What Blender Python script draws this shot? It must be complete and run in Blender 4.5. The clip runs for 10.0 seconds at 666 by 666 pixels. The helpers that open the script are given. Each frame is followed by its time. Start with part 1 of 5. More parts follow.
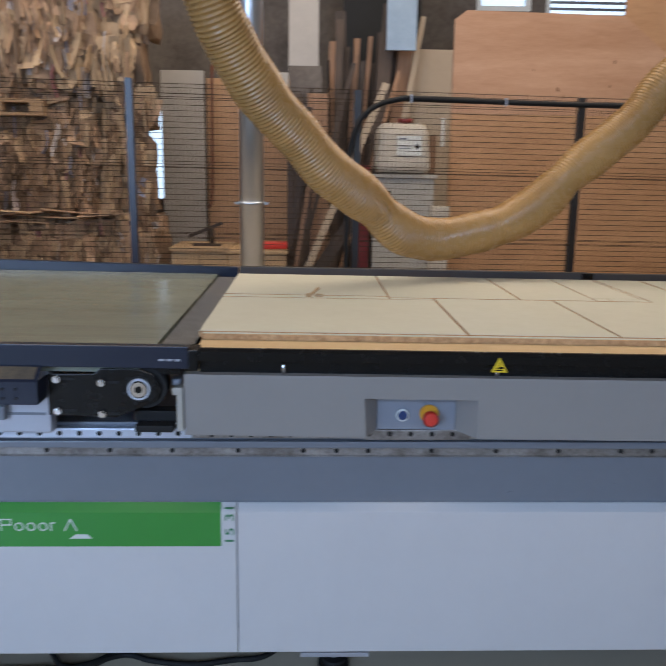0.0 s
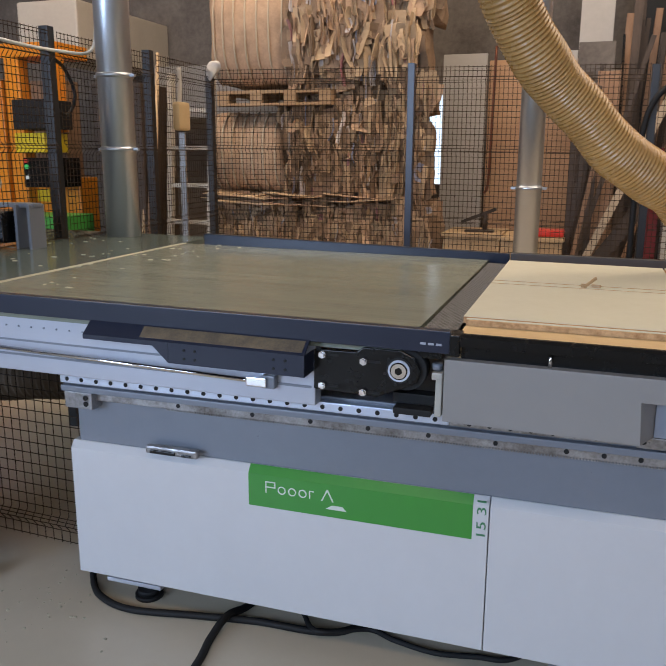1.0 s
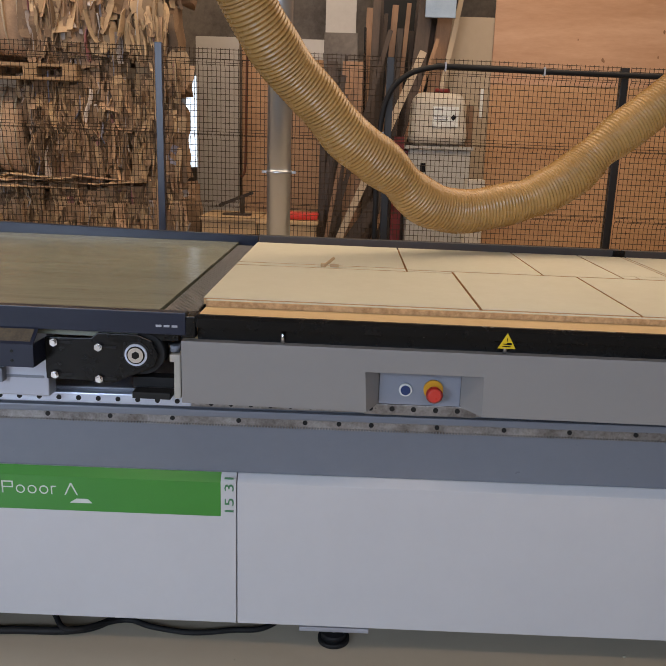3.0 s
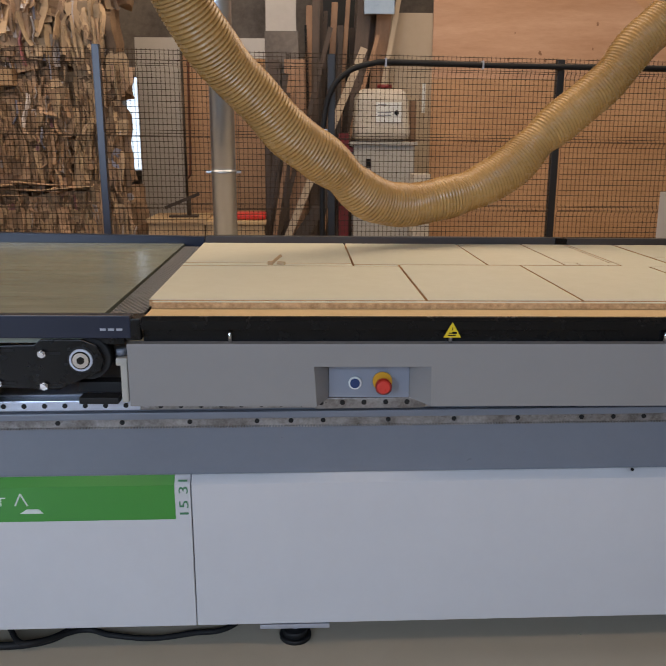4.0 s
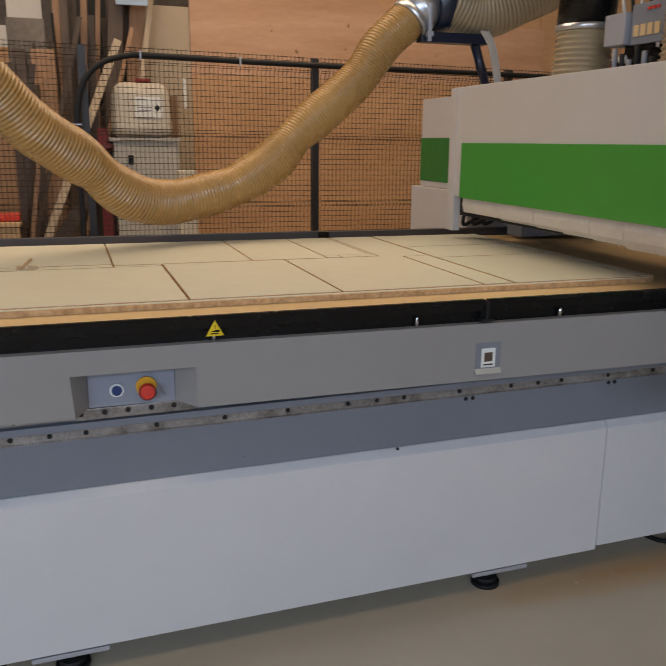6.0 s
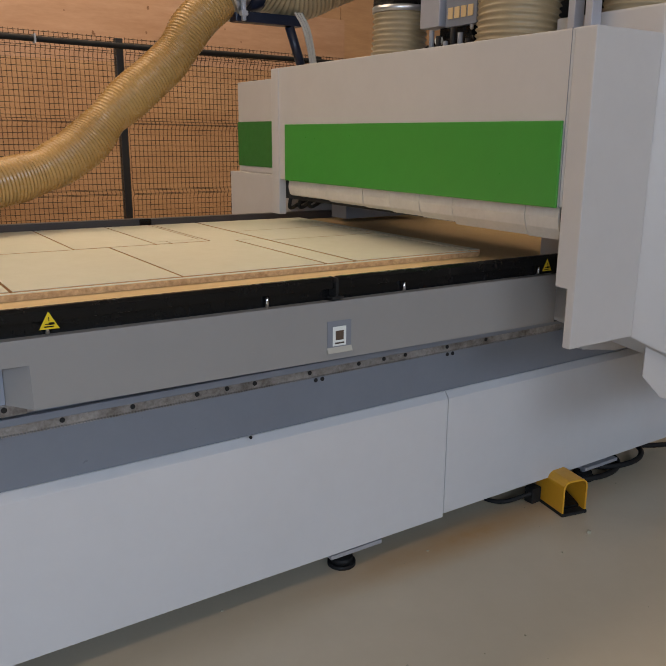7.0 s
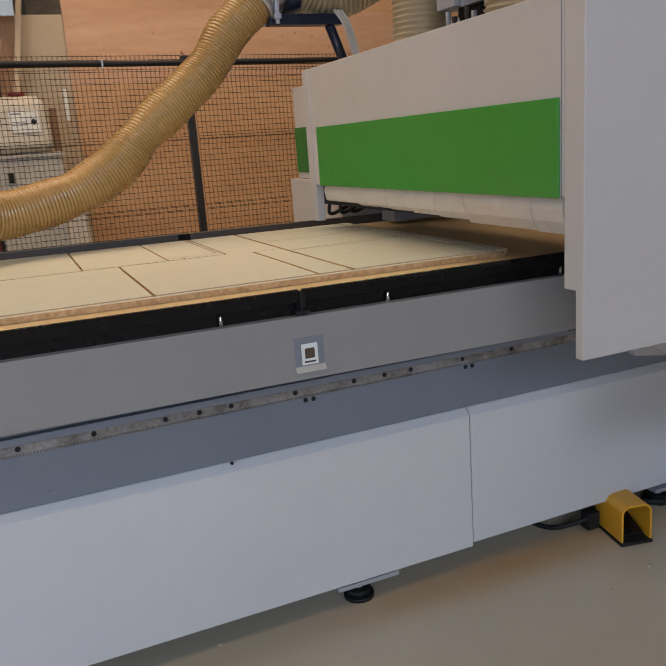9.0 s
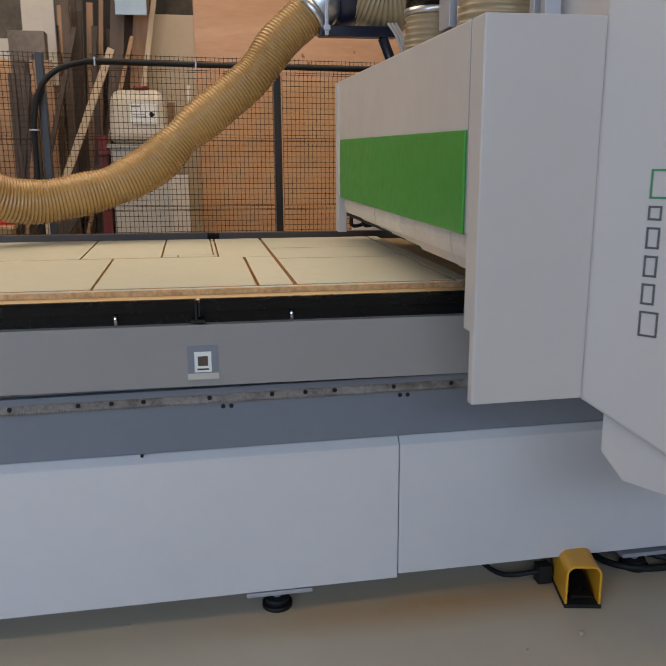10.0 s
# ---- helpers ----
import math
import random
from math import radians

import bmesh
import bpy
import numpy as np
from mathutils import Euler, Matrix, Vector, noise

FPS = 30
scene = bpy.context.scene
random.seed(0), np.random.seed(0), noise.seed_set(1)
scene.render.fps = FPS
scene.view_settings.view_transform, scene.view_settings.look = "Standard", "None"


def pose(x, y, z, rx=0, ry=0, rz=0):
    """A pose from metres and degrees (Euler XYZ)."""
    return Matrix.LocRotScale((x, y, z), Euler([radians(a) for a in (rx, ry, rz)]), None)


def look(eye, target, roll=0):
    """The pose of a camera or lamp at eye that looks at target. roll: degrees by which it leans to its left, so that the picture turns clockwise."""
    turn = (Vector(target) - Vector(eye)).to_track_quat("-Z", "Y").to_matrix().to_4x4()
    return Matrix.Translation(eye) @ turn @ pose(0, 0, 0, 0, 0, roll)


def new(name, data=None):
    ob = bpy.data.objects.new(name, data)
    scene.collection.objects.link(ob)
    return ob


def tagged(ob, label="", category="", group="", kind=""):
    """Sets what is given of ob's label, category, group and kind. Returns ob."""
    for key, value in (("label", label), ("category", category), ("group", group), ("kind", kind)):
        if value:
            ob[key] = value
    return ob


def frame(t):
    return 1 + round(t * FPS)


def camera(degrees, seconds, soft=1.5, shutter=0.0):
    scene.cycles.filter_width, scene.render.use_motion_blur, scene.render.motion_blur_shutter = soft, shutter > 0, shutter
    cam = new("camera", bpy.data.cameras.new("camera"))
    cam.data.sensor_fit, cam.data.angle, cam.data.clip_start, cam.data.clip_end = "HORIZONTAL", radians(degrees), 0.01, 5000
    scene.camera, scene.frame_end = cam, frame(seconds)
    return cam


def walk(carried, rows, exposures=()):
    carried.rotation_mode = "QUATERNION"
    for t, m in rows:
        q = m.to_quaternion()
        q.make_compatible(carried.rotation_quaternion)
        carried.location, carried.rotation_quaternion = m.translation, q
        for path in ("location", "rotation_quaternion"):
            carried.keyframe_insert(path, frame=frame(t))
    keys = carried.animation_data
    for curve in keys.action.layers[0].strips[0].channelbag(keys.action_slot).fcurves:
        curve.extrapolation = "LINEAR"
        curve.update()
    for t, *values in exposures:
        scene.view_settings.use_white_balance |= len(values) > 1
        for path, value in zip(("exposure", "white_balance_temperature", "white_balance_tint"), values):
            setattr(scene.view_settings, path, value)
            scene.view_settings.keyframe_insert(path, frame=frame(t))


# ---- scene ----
cam = camera(47.1, 10.0, soft=0.8, shutter=0.25)
PATH = [
    (0, (0.009, -1.882, 1.399), (0.073, 0.073, 0.985), 0.8),
    (0.5, (-0.012, -1.847, 1.395), (-0.413, 0.062, 0.955), -0.1),
    (1, (0.009, -1.827, 1.383), (-0.606, 0.022, 0.931), 0.2),
    (1.5, (0.01, -1.835, 1.384), (-0.67, -0.01, 0.926), 0.1),
    (1.8, (0.012, -1.844, 1.37), (-0.458, 0.049, 0.928), 1.0),
    (2, (0.073, -1.824, 1.382), (-0.13, 0.11, 0.915), 1.8),
    (2.5, (0.089, -1.833, 1.379), (0.067, 0.11, 0.905), 2.1),
    (2.7, (0.092, -1.829, 1.38), (0.054, 0.112, 0.901), 1.8),
    (3.8, (0.112, -1.835, 1.374), (0.129, 0.106, 0.891), 0.1),
    (4, (0.116, -1.836, 1.373), (0.195, 0.103, 0.89), 0.1),
    (4.5, (0.118, -1.832, 1.374), (0.264, 0.104, 0.892), -0.2),
    (5, (0.121, -1.824, 1.372), (0.344, 0.103, 0.887), 0.1),
    (5.5, (0.153, -1.818, 1.373), (0.615, 0.067, 0.888), 0.4),
    (6, (0.166, -1.815, 1.369), (0.797, 0.019, 0.88), 0.3),
    (6.2, (0.178, -1.802, 1.364), (0.913, -0.007, 0.876), 0.6),
    (7.3, (0.097, -1.624, 1.311), (1.208, -0.041, 0.801), -0.1),
    (7.5, (0.101, -1.566, 1.307), (1.218, 0.013, 0.796), -0.3),
    (8, (0.142, -1.557, 1.313), (1.257, 0.022, 0.8), -1.9),
    (8.5, (0.304, -1.705, 1.305), (1.318, -0.053, 0.81), -1.9),
    (9, (0.558, -1.763, 1.302), (1.296, 0.032, 0.818), -4.3),
    (9.5, (0.863, -1.809, 1.326), (1.378, 0.067, 0.861), -4.1),
    (10, (1.148, -1.951, 1.321), (1.491, -0.036, 0.856), -0.4),
]
WHITE = ((0.0, 0.03, 6150, 15), (0.5, 0.13, 6400, 18), (1.0, 0.18, 6750, 17), (1.5, 0.22, 6950, 17), (2.0, 0.08, 7350, 17), (2.5, 0.02, 7550, 20), (4.0, -0.02, 7100, 18), (4.5, -0.05, 7050, 19), (5.0, -0.05, 7100, 19), (5.5, -0.07, 7550, 18), (6.0, -0.07, 7550, 18), (7.5, 0.03, 7550, 16), (8.5, 0.03, 7400, 17), (9.5, 0.03, 7250, 18), (10.0, 0.03, 7000, 15))
walk(cam, [(t, look(eye, target, roll)) for t, eye, target, roll in PATH], WHITE)

# ---- light ----
world = bpy.data.worlds.new("sky")
scene.world = world
world.use_nodes = True
wn = world.node_tree
sky = wn.nodes.new("ShaderNodeTexSky")
sky.sky_type, sky.sun_disc = "NISHITA", False
sky.sun_elevation, sky.sun_rotation = radians(35), radians(200)
wn.links.new(sky.outputs[0], wn.nodes["Background"].inputs[0])
wn.nodes["Background"].inputs[1].default_value = 0.12


def area_lamp(name, eye, target, w, h, power, colour):
    lamp = bpy.data.lights.new(name, "AREA")
    lamp.shape, lamp.size, lamp.size_y, lamp.energy, lamp.color = "RECTANGLE", w, h, power, colour
    ob = new(name, lamp)
    ob.matrix_world = look(eye, target)
    return ob


# daylight through the windows and the gate of the hall, on the side where the camera stands
area_lamp("gate_daylight", (-4.4, -6.85, 2.1), (-4.2, 0, 0.9), 3.6, 3.2, 420, (0.50, 0.71, 1.0))
area_lamp("window_daylight", (0.8, -6.85, 3.4), (0.7, 0, 0.9), 5.0, 1.6, 178, (0.56, 0.75, 1.0))
# added warm fill, sources unseen: a ceiling row, and a panel over the back
area_lamp("tube_light_front", (0.4, -2.6, 4.6), (0.4, -2.55, 0), 5.0, 0.3, 40, (1.0, 0.84, 0.64))
area_lamp("roof_light", (-0.8, 2.5, 4.7), (-0.8, 2.6, 0), 9.0, 2.6, 272, (1.0, 0.84, 0.64))


# ---- materials ----
def node(tree, kind, **values):
    n = tree.nodes.new(kind)
    for key, value in values.items():
        n.inputs[key].default_value = value
    return n


def paint(name, a, b=None, rough=0.5, metal=0.0, scale=6.0, bump=0.0, bscale=60.0, stretch=(1, 1, 1), rand=0.0, spec=0.5, rvar=0.12, island=False):
    """A surface whose colour wanders from a to b at two scales, with fine relief."""
    m = bpy.data.materials.new(name)
    m.use_nodes = True
    t = m.node_tree
    p = t.nodes["Principled BSDF"]
    b = b or tuple(c * 0.82 for c in a)
    co = node(t, "ShaderNodeTexCoord")
    mp = t.nodes.new("ShaderNodeMapping")
    mp.inputs["Scale"].default_value = stretch
    t.links.new(co.outputs["Object"], mp.inputs["Vector"])
    n1 = node(t, "ShaderNodeTexNoise", Scale=scale, Detail=5.0, Roughness=0.6)
    n2 = node(t, "ShaderNodeTexNoise", Scale=scale * 9, Detail=3.0, Roughness=0.7)
    for n in (n1, n2):
        t.links.new(mp.outputs[0], n.inputs["Vector"])
    mix = node(t, "ShaderNodeMath")
    mix.operation = "MULTIPLY_ADD"
    mix.inputs[1].default_value = 0.45
    t.links.new(n2.outputs["Fac"], mix.inputs[0])
    t.links.new(n1.outputs["Fac"], mix.inputs[2])
    ramp = node(t, "ShaderNodeValToRGB")
    ramp.color_ramp.elements[0].position, ramp.color_ramp.elements[1].position = 0.38, 1.02
    ramp.color_ramp.elements[0].color, ramp.color_ramp.elements[1].color = (*a, 1), (*b, 1)
    t.links.new(mix.outputs[0], ramp.inputs[0])
    colour = ramp.outputs[0]
    if rand:
        source = node(t, "ShaderNodeNewGeometry").outputs["Random Per Island"] if island else node(t, "ShaderNodeObjectInfo").outputs["Random"]
        hsv = node(t, "ShaderNodeHueSaturation")
        mr = node(t, "ShaderNodeMapRange")
        mr.inputs["To Min"].default_value, mr.inputs["To Max"].default_value = 1 - rand, 1 + rand
        t.links.new(source, mr.inputs["Value"])
        t.links.new(mr.outputs[0], hsv.inputs["Value"])
        t.links.new(colour, hsv.inputs["Color"])
        colour = hsv.outputs[0]
    t.links.new(colour, p.inputs["Base Color"])
    rr = node(t, "ShaderNodeMapRange")
    rr.inputs["To Min"].default_value, rr.inputs["To Max"].default_value = max(0.03, rough - rvar), min(1, rough + rvar)
    t.links.new(n2.outputs["Fac"], rr.inputs["Value"])
    t.links.new(rr.outputs[0], p.inputs["Roughness"])
    p.inputs["Metallic"].default_value = metal
    p.inputs["Specular IOR Level"].default_value = spec
    if bump:
        nb = node(t, "ShaderNodeTexNoise", Scale=bscale, Detail=4.0)
        t.links.new(mp.outputs[0], nb.inputs["Vector"])
        bp = node(t, "ShaderNodeBump", Strength=bump, Distance=0.004)
        t.links.new(nb.outputs["Fac"], bp.inputs["Height"])
        t.links.new(bp.outputs[0], p.inputs["Normal"])
    return m


M = {}
M["white"] = paint("white_panel_paint", (0.60, 0.60, 0.615), (0.55, 0.55, 0.565), 0.33, scale=1.5, bump=0.05, bscale=7)
M["gantry"] = paint("warm_white_paint", (0.505, 0.485, 0.475), (0.46, 0.44, 0.43), 0.42, scale=1.5, bump=0.04, bscale=260)
M["grey"] = paint("grey_machine_paint", (0.195, 0.213, 0.25), (0.17, 0.186, 0.22), 0.33, scale=3, bump=0.03, bscale=250)
M["beam"] = paint("grey_cover_paint", (0.265, 0.258, 0.255), (0.24, 0.234, 0.232), 0.34, scale=2, bump=0.03, bscale=250)
M["recess"] = paint("blue_grey_plate", (0.235, 0.26, 0.315), (0.215, 0.24, 0.29), 0.35, scale=5)
M["navy"] = paint("navy_frame_paint", (0.013, 0.018, 0.036), (0.0145, 0.0195, 0.038), 0.3, scale=1.2, rvar=0.015, spec=0.4)
M["black"] = paint("black_plastic", (0.0055, 0.0055, 0.006), (0.007, 0.007, 0.007), 0.25, scale=3, spec=0.25)
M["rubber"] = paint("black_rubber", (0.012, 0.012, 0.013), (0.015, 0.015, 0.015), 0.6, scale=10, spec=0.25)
M["green"] = paint("green_sticker", (0.040, 0.272, 0.043), (0.037, 0.252, 0.040), 0.33, scale=3)
# the stripe green darkened: shade on the rear column put into the colour
M["dark_green"] = paint("shaded_green_sticker", (0.025, 0.17, 0.032), (0.022, 0.15, 0.028), 0.4, scale=3)
M["letter"] = paint("white_lettering", (0.75, 0.78, 0.76), None, 0.5)
M["green_ink"] = paint("green_lettering", (0.05, 0.22, 0.1), None, 0.5)
M["grey_ink"] = paint("grey_lettering", (0.10, 0.10, 0.105), None, 0.35)
M["steel"] = paint("ground_steel", (0.58, 0.64, 0.76), (0.52, 0.575, 0.68), 0.3, 0.4, scale=4, stretch=(0.1, 3, 3), rvar=0.04)
M["dirty_steel"] = paint("greasy_steel", (0.47, 0.47, 0.48), (0.08, 0.065, 0.055), 0.32, 0.5, scale=11, bump=0.3, bscale=80)
M["chrome"] = paint("chrome", (0.8, 0.8, 0.82), None, 0.12, 1.0, rvar=0.05)
M["alu"] = paint("anodised_aluminium", (0.46, 0.48, 0.54), (0.41, 0.43, 0.49), 0.42, 0.5, scale=2, stretch=(0.2, 2, 2), rvar=0.04)
M["galv"] = paint("galvanised_sheet", (0.56, 0.585, 0.625), (0.52, 0.545, 0.585), 0.31, 0.88, scale=2, stretch=(1, 1, 0.3), rvar=0.02)
M["melamine"] = paint("cream_melamine", (0.61, 0.60, 0.485), (0.585, 0.572, 0.46), 0.42, scale=2, rand=0.02)
M["chip"] = paint("chipboard_edge", (0.80, 0.53, 0.29), (0.33, 0.17, 0.065), 0.8, scale=70, bump=0.4, bscale=200)
M["mdf"] = paint("mdf_spoilboard", (0.60, 0.435, 0.235), (0.53, 0.37, 0.19), 0.7, scale=5, bump=0.1, bscale=200)
M["belt"] = paint("worn_conveyor_belt", (0.16, 0.185, 0.15), (0.245, 0.262, 0.21), 0.2, scale=2.6, stretch=(0.25, 3.5, 1), bump=0.06, bscale=120)
M["glass_belt"] = paint("glossy_teal_belt", (0.07, 0.095, 0.085), (0.13, 0.16, 0.14), 0.16, scale=2.5, stretch=(0.4, 4, 1))
M["perforated"] = paint("perforated_dark_steel", (0.30, 0.28, 0.25), (0.19, 0.175, 0.15), 0.4, 0.4, scale=20)
# golden reflection on the belt guard, put into a mottled brown
M["guard_sheen"] = paint("brown_reflection_patch", (0.05, 0.043, 0.036), (0.20, 0.145, 0.085), 0.7, scale=18, bump=0.4, bscale=120)
M["dust"] = paint("pale_dust", (0.45, 0.42, 0.32), None, 0.9, scale=30)
M["red"] = paint("red_plastic", (0.62, 0.045, 0.03), (0.55, 0.04, 0.03), 0.3)
M["yellow"] = paint("yellow_plastic", (0.74, 0.36, 0.03), (0.68, 0.32, 0.025), 0.38, scale=6)
M["sign"] = paint("yellow_sign", (0.8, 0.58, 0.02), None, 0.4)
M["blue"] = paint("blue_button", (0.02, 0.05, 0.16), None, 0.25)
M["hose"] = paint("cream_plastic_hose", (0.49, 0.295, 0.112), (0.31, 0.168, 0.055), 0.27, scale=2.2, spec=0.5, bump=0.15, bscale=45)
M["hose_dull"] = paint("dusty_brown_hose", (0.17, 0.115, 0.07), (0.11, 0.073, 0.045), 0.5, scale=6)
M["hose_clear"] = paint("milky_hose", (0.36, 0.285, 0.18), (0.27, 0.205, 0.12), 0.35, scale=6)
M["curtain"] = paint("white_strip_curtain", (0.62, 0.58, 0.53), (0.5, 0.46, 0.41), 0.6, scale=8, bump=0.1, bscale=40)
M["wire"] = paint("brown_black_fence_wire", (0.04, 0.025, 0.016), (0.07, 0.045, 0.028), 0.6, scale=20, spec=0.2)
# dark post whose bluish reflection is put into its base colour
M["post_reflecting"] = paint("post_paint_with_blue_reflection", (0.032, 0.037, 0.06), (0.036, 0.041, 0.065), 0.3, scale=2, rvar=0.02)
M["rim_grey"] = paint("dusty_dark_rim_paint", (0.036, 0.034, 0.036), (0.052, 0.048, 0.046), 0.4, scale=9)
M["post"] = paint("black_post_paint", (0.018, 0.017, 0.017), (0.024, 0.022, 0.022), 0.4, scale=6)
M["ply"] = paint("pink_plywood", (0.62, 0.385, 0.25), (0.43, 0.235, 0.13), 0.55, scale=1.6, stretch=(0.5, 1, 2.6), bump=0.08)
M["osb"] = paint("brown_board_wall", (0.62, 0.375, 0.20), (0.41, 0.22, 0.108), 0.6, scale=1.3, stretch=(0.5, 1, 2.4), bump=0.08)
M["knot"] = paint("plywood_knot", (0.30, 0.15, 0.075), (0.2, 0.095, 0.045), 0.6, scale=30)
M["pale_ply"] = paint("pale_board", (0.47, 0.37, 0.26), (0.42, 0.33, 0.23), 0.65, scale=2)
M["card"] = paint("brown_cardboard", (0.47, 0.315, 0.20), (0.25, 0.16, 0.10), 0.85, scale=7, bump=0.3, bscale=40, rand=0.55, island=True)
M["print_blue"] = paint("printed_blue_board", (0.13, 0.16, 0.27), (0.3, 0.3, 0.36), 0.6, scale=9, rand=0.4, island=True)
M["print_red"] = paint("printed_red_board", (0.36, 0.07, 0.06), (0.3, 0.2, 0.22), 0.6, scale=9, rand=0.4, island=True)
M["card_pale"] = paint("pale_cardboard", (0.54, 0.395, 0.25), (0.40, 0.275, 0.165), 0.85, scale=7, bump=0.3, bscale=40, rand=0.3, island=True)
M["paper"] = paint("waste_paper", (0.62, 0.58, 0.55), (0.42, 0.37, 0.37), 0.8, scale=9, rand=0.35, island=True)
M["strap"] = paint("pale_strap", (0.55, 0.45, 0.32), None, 0.6)
M["pallet"] = paint("pallet_wood", (0.45, 0.30, 0.17), (0.32, 0.2, 0.11), 0.8, scale=12, stretch=(0.5, 3, 3))
M["floor"] = paint("grey_floor_coating", (0.57, 0.50, 0.395), (0.49, 0.425, 0.325), 0.32, scale=0.9, rvar=0.03)
# wood dust swept up along the foot of the machine
t = M["floor"].node_tree
p = t.nodes["Principled BSDF"]
plain = p.inputs["Base Color"].links[0].from_socket
dust_mix = node(t, "ShaderNodeMix")
dust_mix.data_type = "RGBA"
co, mp = t.nodes.new("ShaderNodeTexCoord"), t.nodes.new("ShaderNodeMapping")
mp.inputs["Location"].default_value, mp.inputs["Scale"].default_value = (-1.85 / 0.80, 0.0, 0), (1 / 0.80, 1 / 0.13, 1)
ball = t.nodes.new("ShaderNodeTexGradient")
ball.gradient_type = "SPHERICAL"
speck = node(t, "ShaderNodeTexNoise", Scale=4.0, Detail=8.0, Roughness=0.75)
amount = t.nodes.new("ShaderNodeMath")
amount.operation, amount.use_clamp = "MULTIPLY", True
twice = t.nodes.new("ShaderNodeMath")
twice.operation = "MULTIPLY"
twice.inputs[1].default_value = 1.4
t.links.new(co.outputs["Object"], mp.inputs["Vector"])
t.links.new(mp.outputs[0], ball.inputs["Vector"])
t.links.new(co.outputs["Object"], speck.inputs["Vector"])
t.links.new(ball.outputs["Fac"], twice.inputs[0])
t.links.new(twice.outputs[0], amount.inputs[0])
t.links.new(speck.outputs["Fac"], amount.inputs[1])
t.links.new(amount.outputs[0], dust_mix.inputs[0])
t.links.new(plain, dust_mix.inputs[6])
dust_mix.inputs[7].default_value = (0.50, 0.27, 0.10, 1)
t.links.new(dust_mix.outputs[2], p.inputs["Base Color"])
M["wall"] = paint("grey_wall", (0.30, 0.28, 0.26), (0.25, 0.235, 0.215), 0.85, scale=1.2, bump=0.2, bscale=30)
M["dark_wall"] = paint("dark_concrete", (0.21, 0.18, 0.155), (0.075, 0.063, 0.055), 0.9, scale=2.2, bump=0.3, bscale=20)
M["ceiling"] = paint("ceiling_sheet", (0.35, 0.33, 0.3), None, 0.9, scale=1.0)
M["door"] = paint("grey_door_sheet", (0.52, 0.485, 0.435), (0.43, 0.40, 0.36), 0.6, scale=2)
M["wood"] = paint("workbench_wood", (0.52, 0.36, 0.20), (0.42, 0.28, 0.15), 0.6, scale=6, stretch=(0.5, 3, 3), rand=0.1)
M["dark_wood"] = paint("dark_timber", (0.08, 0.05, 0.033), (0.04, 0.028, 0.02), 0.6, scale=6, stretch=(4, 4, 0.6), rand=0.35)
M["mid_wood"] = paint("brown_timber", (0.36, 0.205, 0.115), (0.22, 0.12, 0.064), 0.6, scale=6, stretch=(4, 4, 0.6), rand=0.25)
M["orange"] = paint("orange_machine_paint", (0.78, 0.27, 0.01), (0.7, 0.22, 0.01), 0.4, scale=3)
M["cabinet"] = paint("pale_grey_cabinet", (0.44, 0.42, 0.37), (0.38, 0.36, 0.32), 0.45, scale=3)
M["drum"] = paint("cream_container", (0.55, 0.5, 0.42), (0.47, 0.42, 0.35), 0.5, scale=4)
M["deep_red"] = paint("deep_red_paint", (0.22, 0.02, 0.02), (0.16, 0.015, 0.015), 0.45)
M["blue_foil"] = paint("pale_blue_foil", (0.35, 0.45, 0.55), (0.25, 0.34, 0.45), 0.3, scale=8, bump=0.4, bscale=20)
M["copper"] = paint("copper_pipe", (0.22, 0.08, 0.045), None, 0.4, 0.6)
M["led"] = paint("green_lamp", (0.05, 0.7, 0.2), None, 0.3)

glow = bpy.data.materials.new("daylight_outside")
glow.use_nodes = True
glow.node_tree.nodes["Principled BSDF"].inputs["Emission Color"].default_value = (0.62, 0.82, 1.0, 1)
glow.node_tree.nodes["Principled BSDF"].inputs["Emission Strength"].default_value = 1.6
M["glow"] = glow
glass = bpy.data.materials.new("window_glass")
glass.use_nodes = True
gp = glass.node_tree.nodes["Principled BSDF"]
gp.inputs["Transmission Weight"].default_value, gp.inputs["Roughness"].default_value, gp.inputs["IOR"].default_value = 1.0, 0.02, 1.1
M["glass"] = glass


# ---- building helpers ----
def box(bm, x0, y0, z0, x1, y1, z1, bevel=0.0, seg=2):
    b = bmesh.new()
    bmesh.ops.create_cube(b, size=1)
    for v in b.verts:
        v.co = Vector(((x0 + x1) / 2 + v.co.x * (x1 - x0), (y0 + y1) / 2 + v.co.y * (y1 - y0), (z0 + z1) / 2 + v.co.z * (z1 - z0)))
    if bevel:
        bmesh.ops.bevel(b, geom=b.edges[:], offset=bevel, segments=seg, affect="EDGES", profile=0.6)
    return join(bm, b)


def join(bm, b, m=None):
    if m is not None:
        bmesh.ops.transform(b, matrix=m, verts=b.verts)
    table = {v: bm.verts.new(v.co) for v in b.verts}
    for f in b.faces:
        g = bm.faces.new([table[v] for v in f.verts])
        g.smooth = f.smooth
    b.free()
    return bm


def boxes(*rows, bevel=0.0):
    bm = bmesh.new()
    for r in rows:
        box(bm, *r, bevel=bevel)
    return bm


def rod(bm, p, q, r, seg=12, r2=None, caps=True):
    p, q = Vector(p), Vector(q)
    b = bmesh.new()
    bmesh.ops.create_cone(b, cap_ends=caps, segments=seg, radius1=r, radius2=r if r2 is None else r2, depth=(q - p).length)
    for f in b.faces:
        f.smooth = len(f.verts) == 4
    turn = (q - p).to_track_quat("Z", "Y").to_matrix().to_4x4()
    return join(bm, b, Matrix.Translation((p + q) / 2) @ turn)


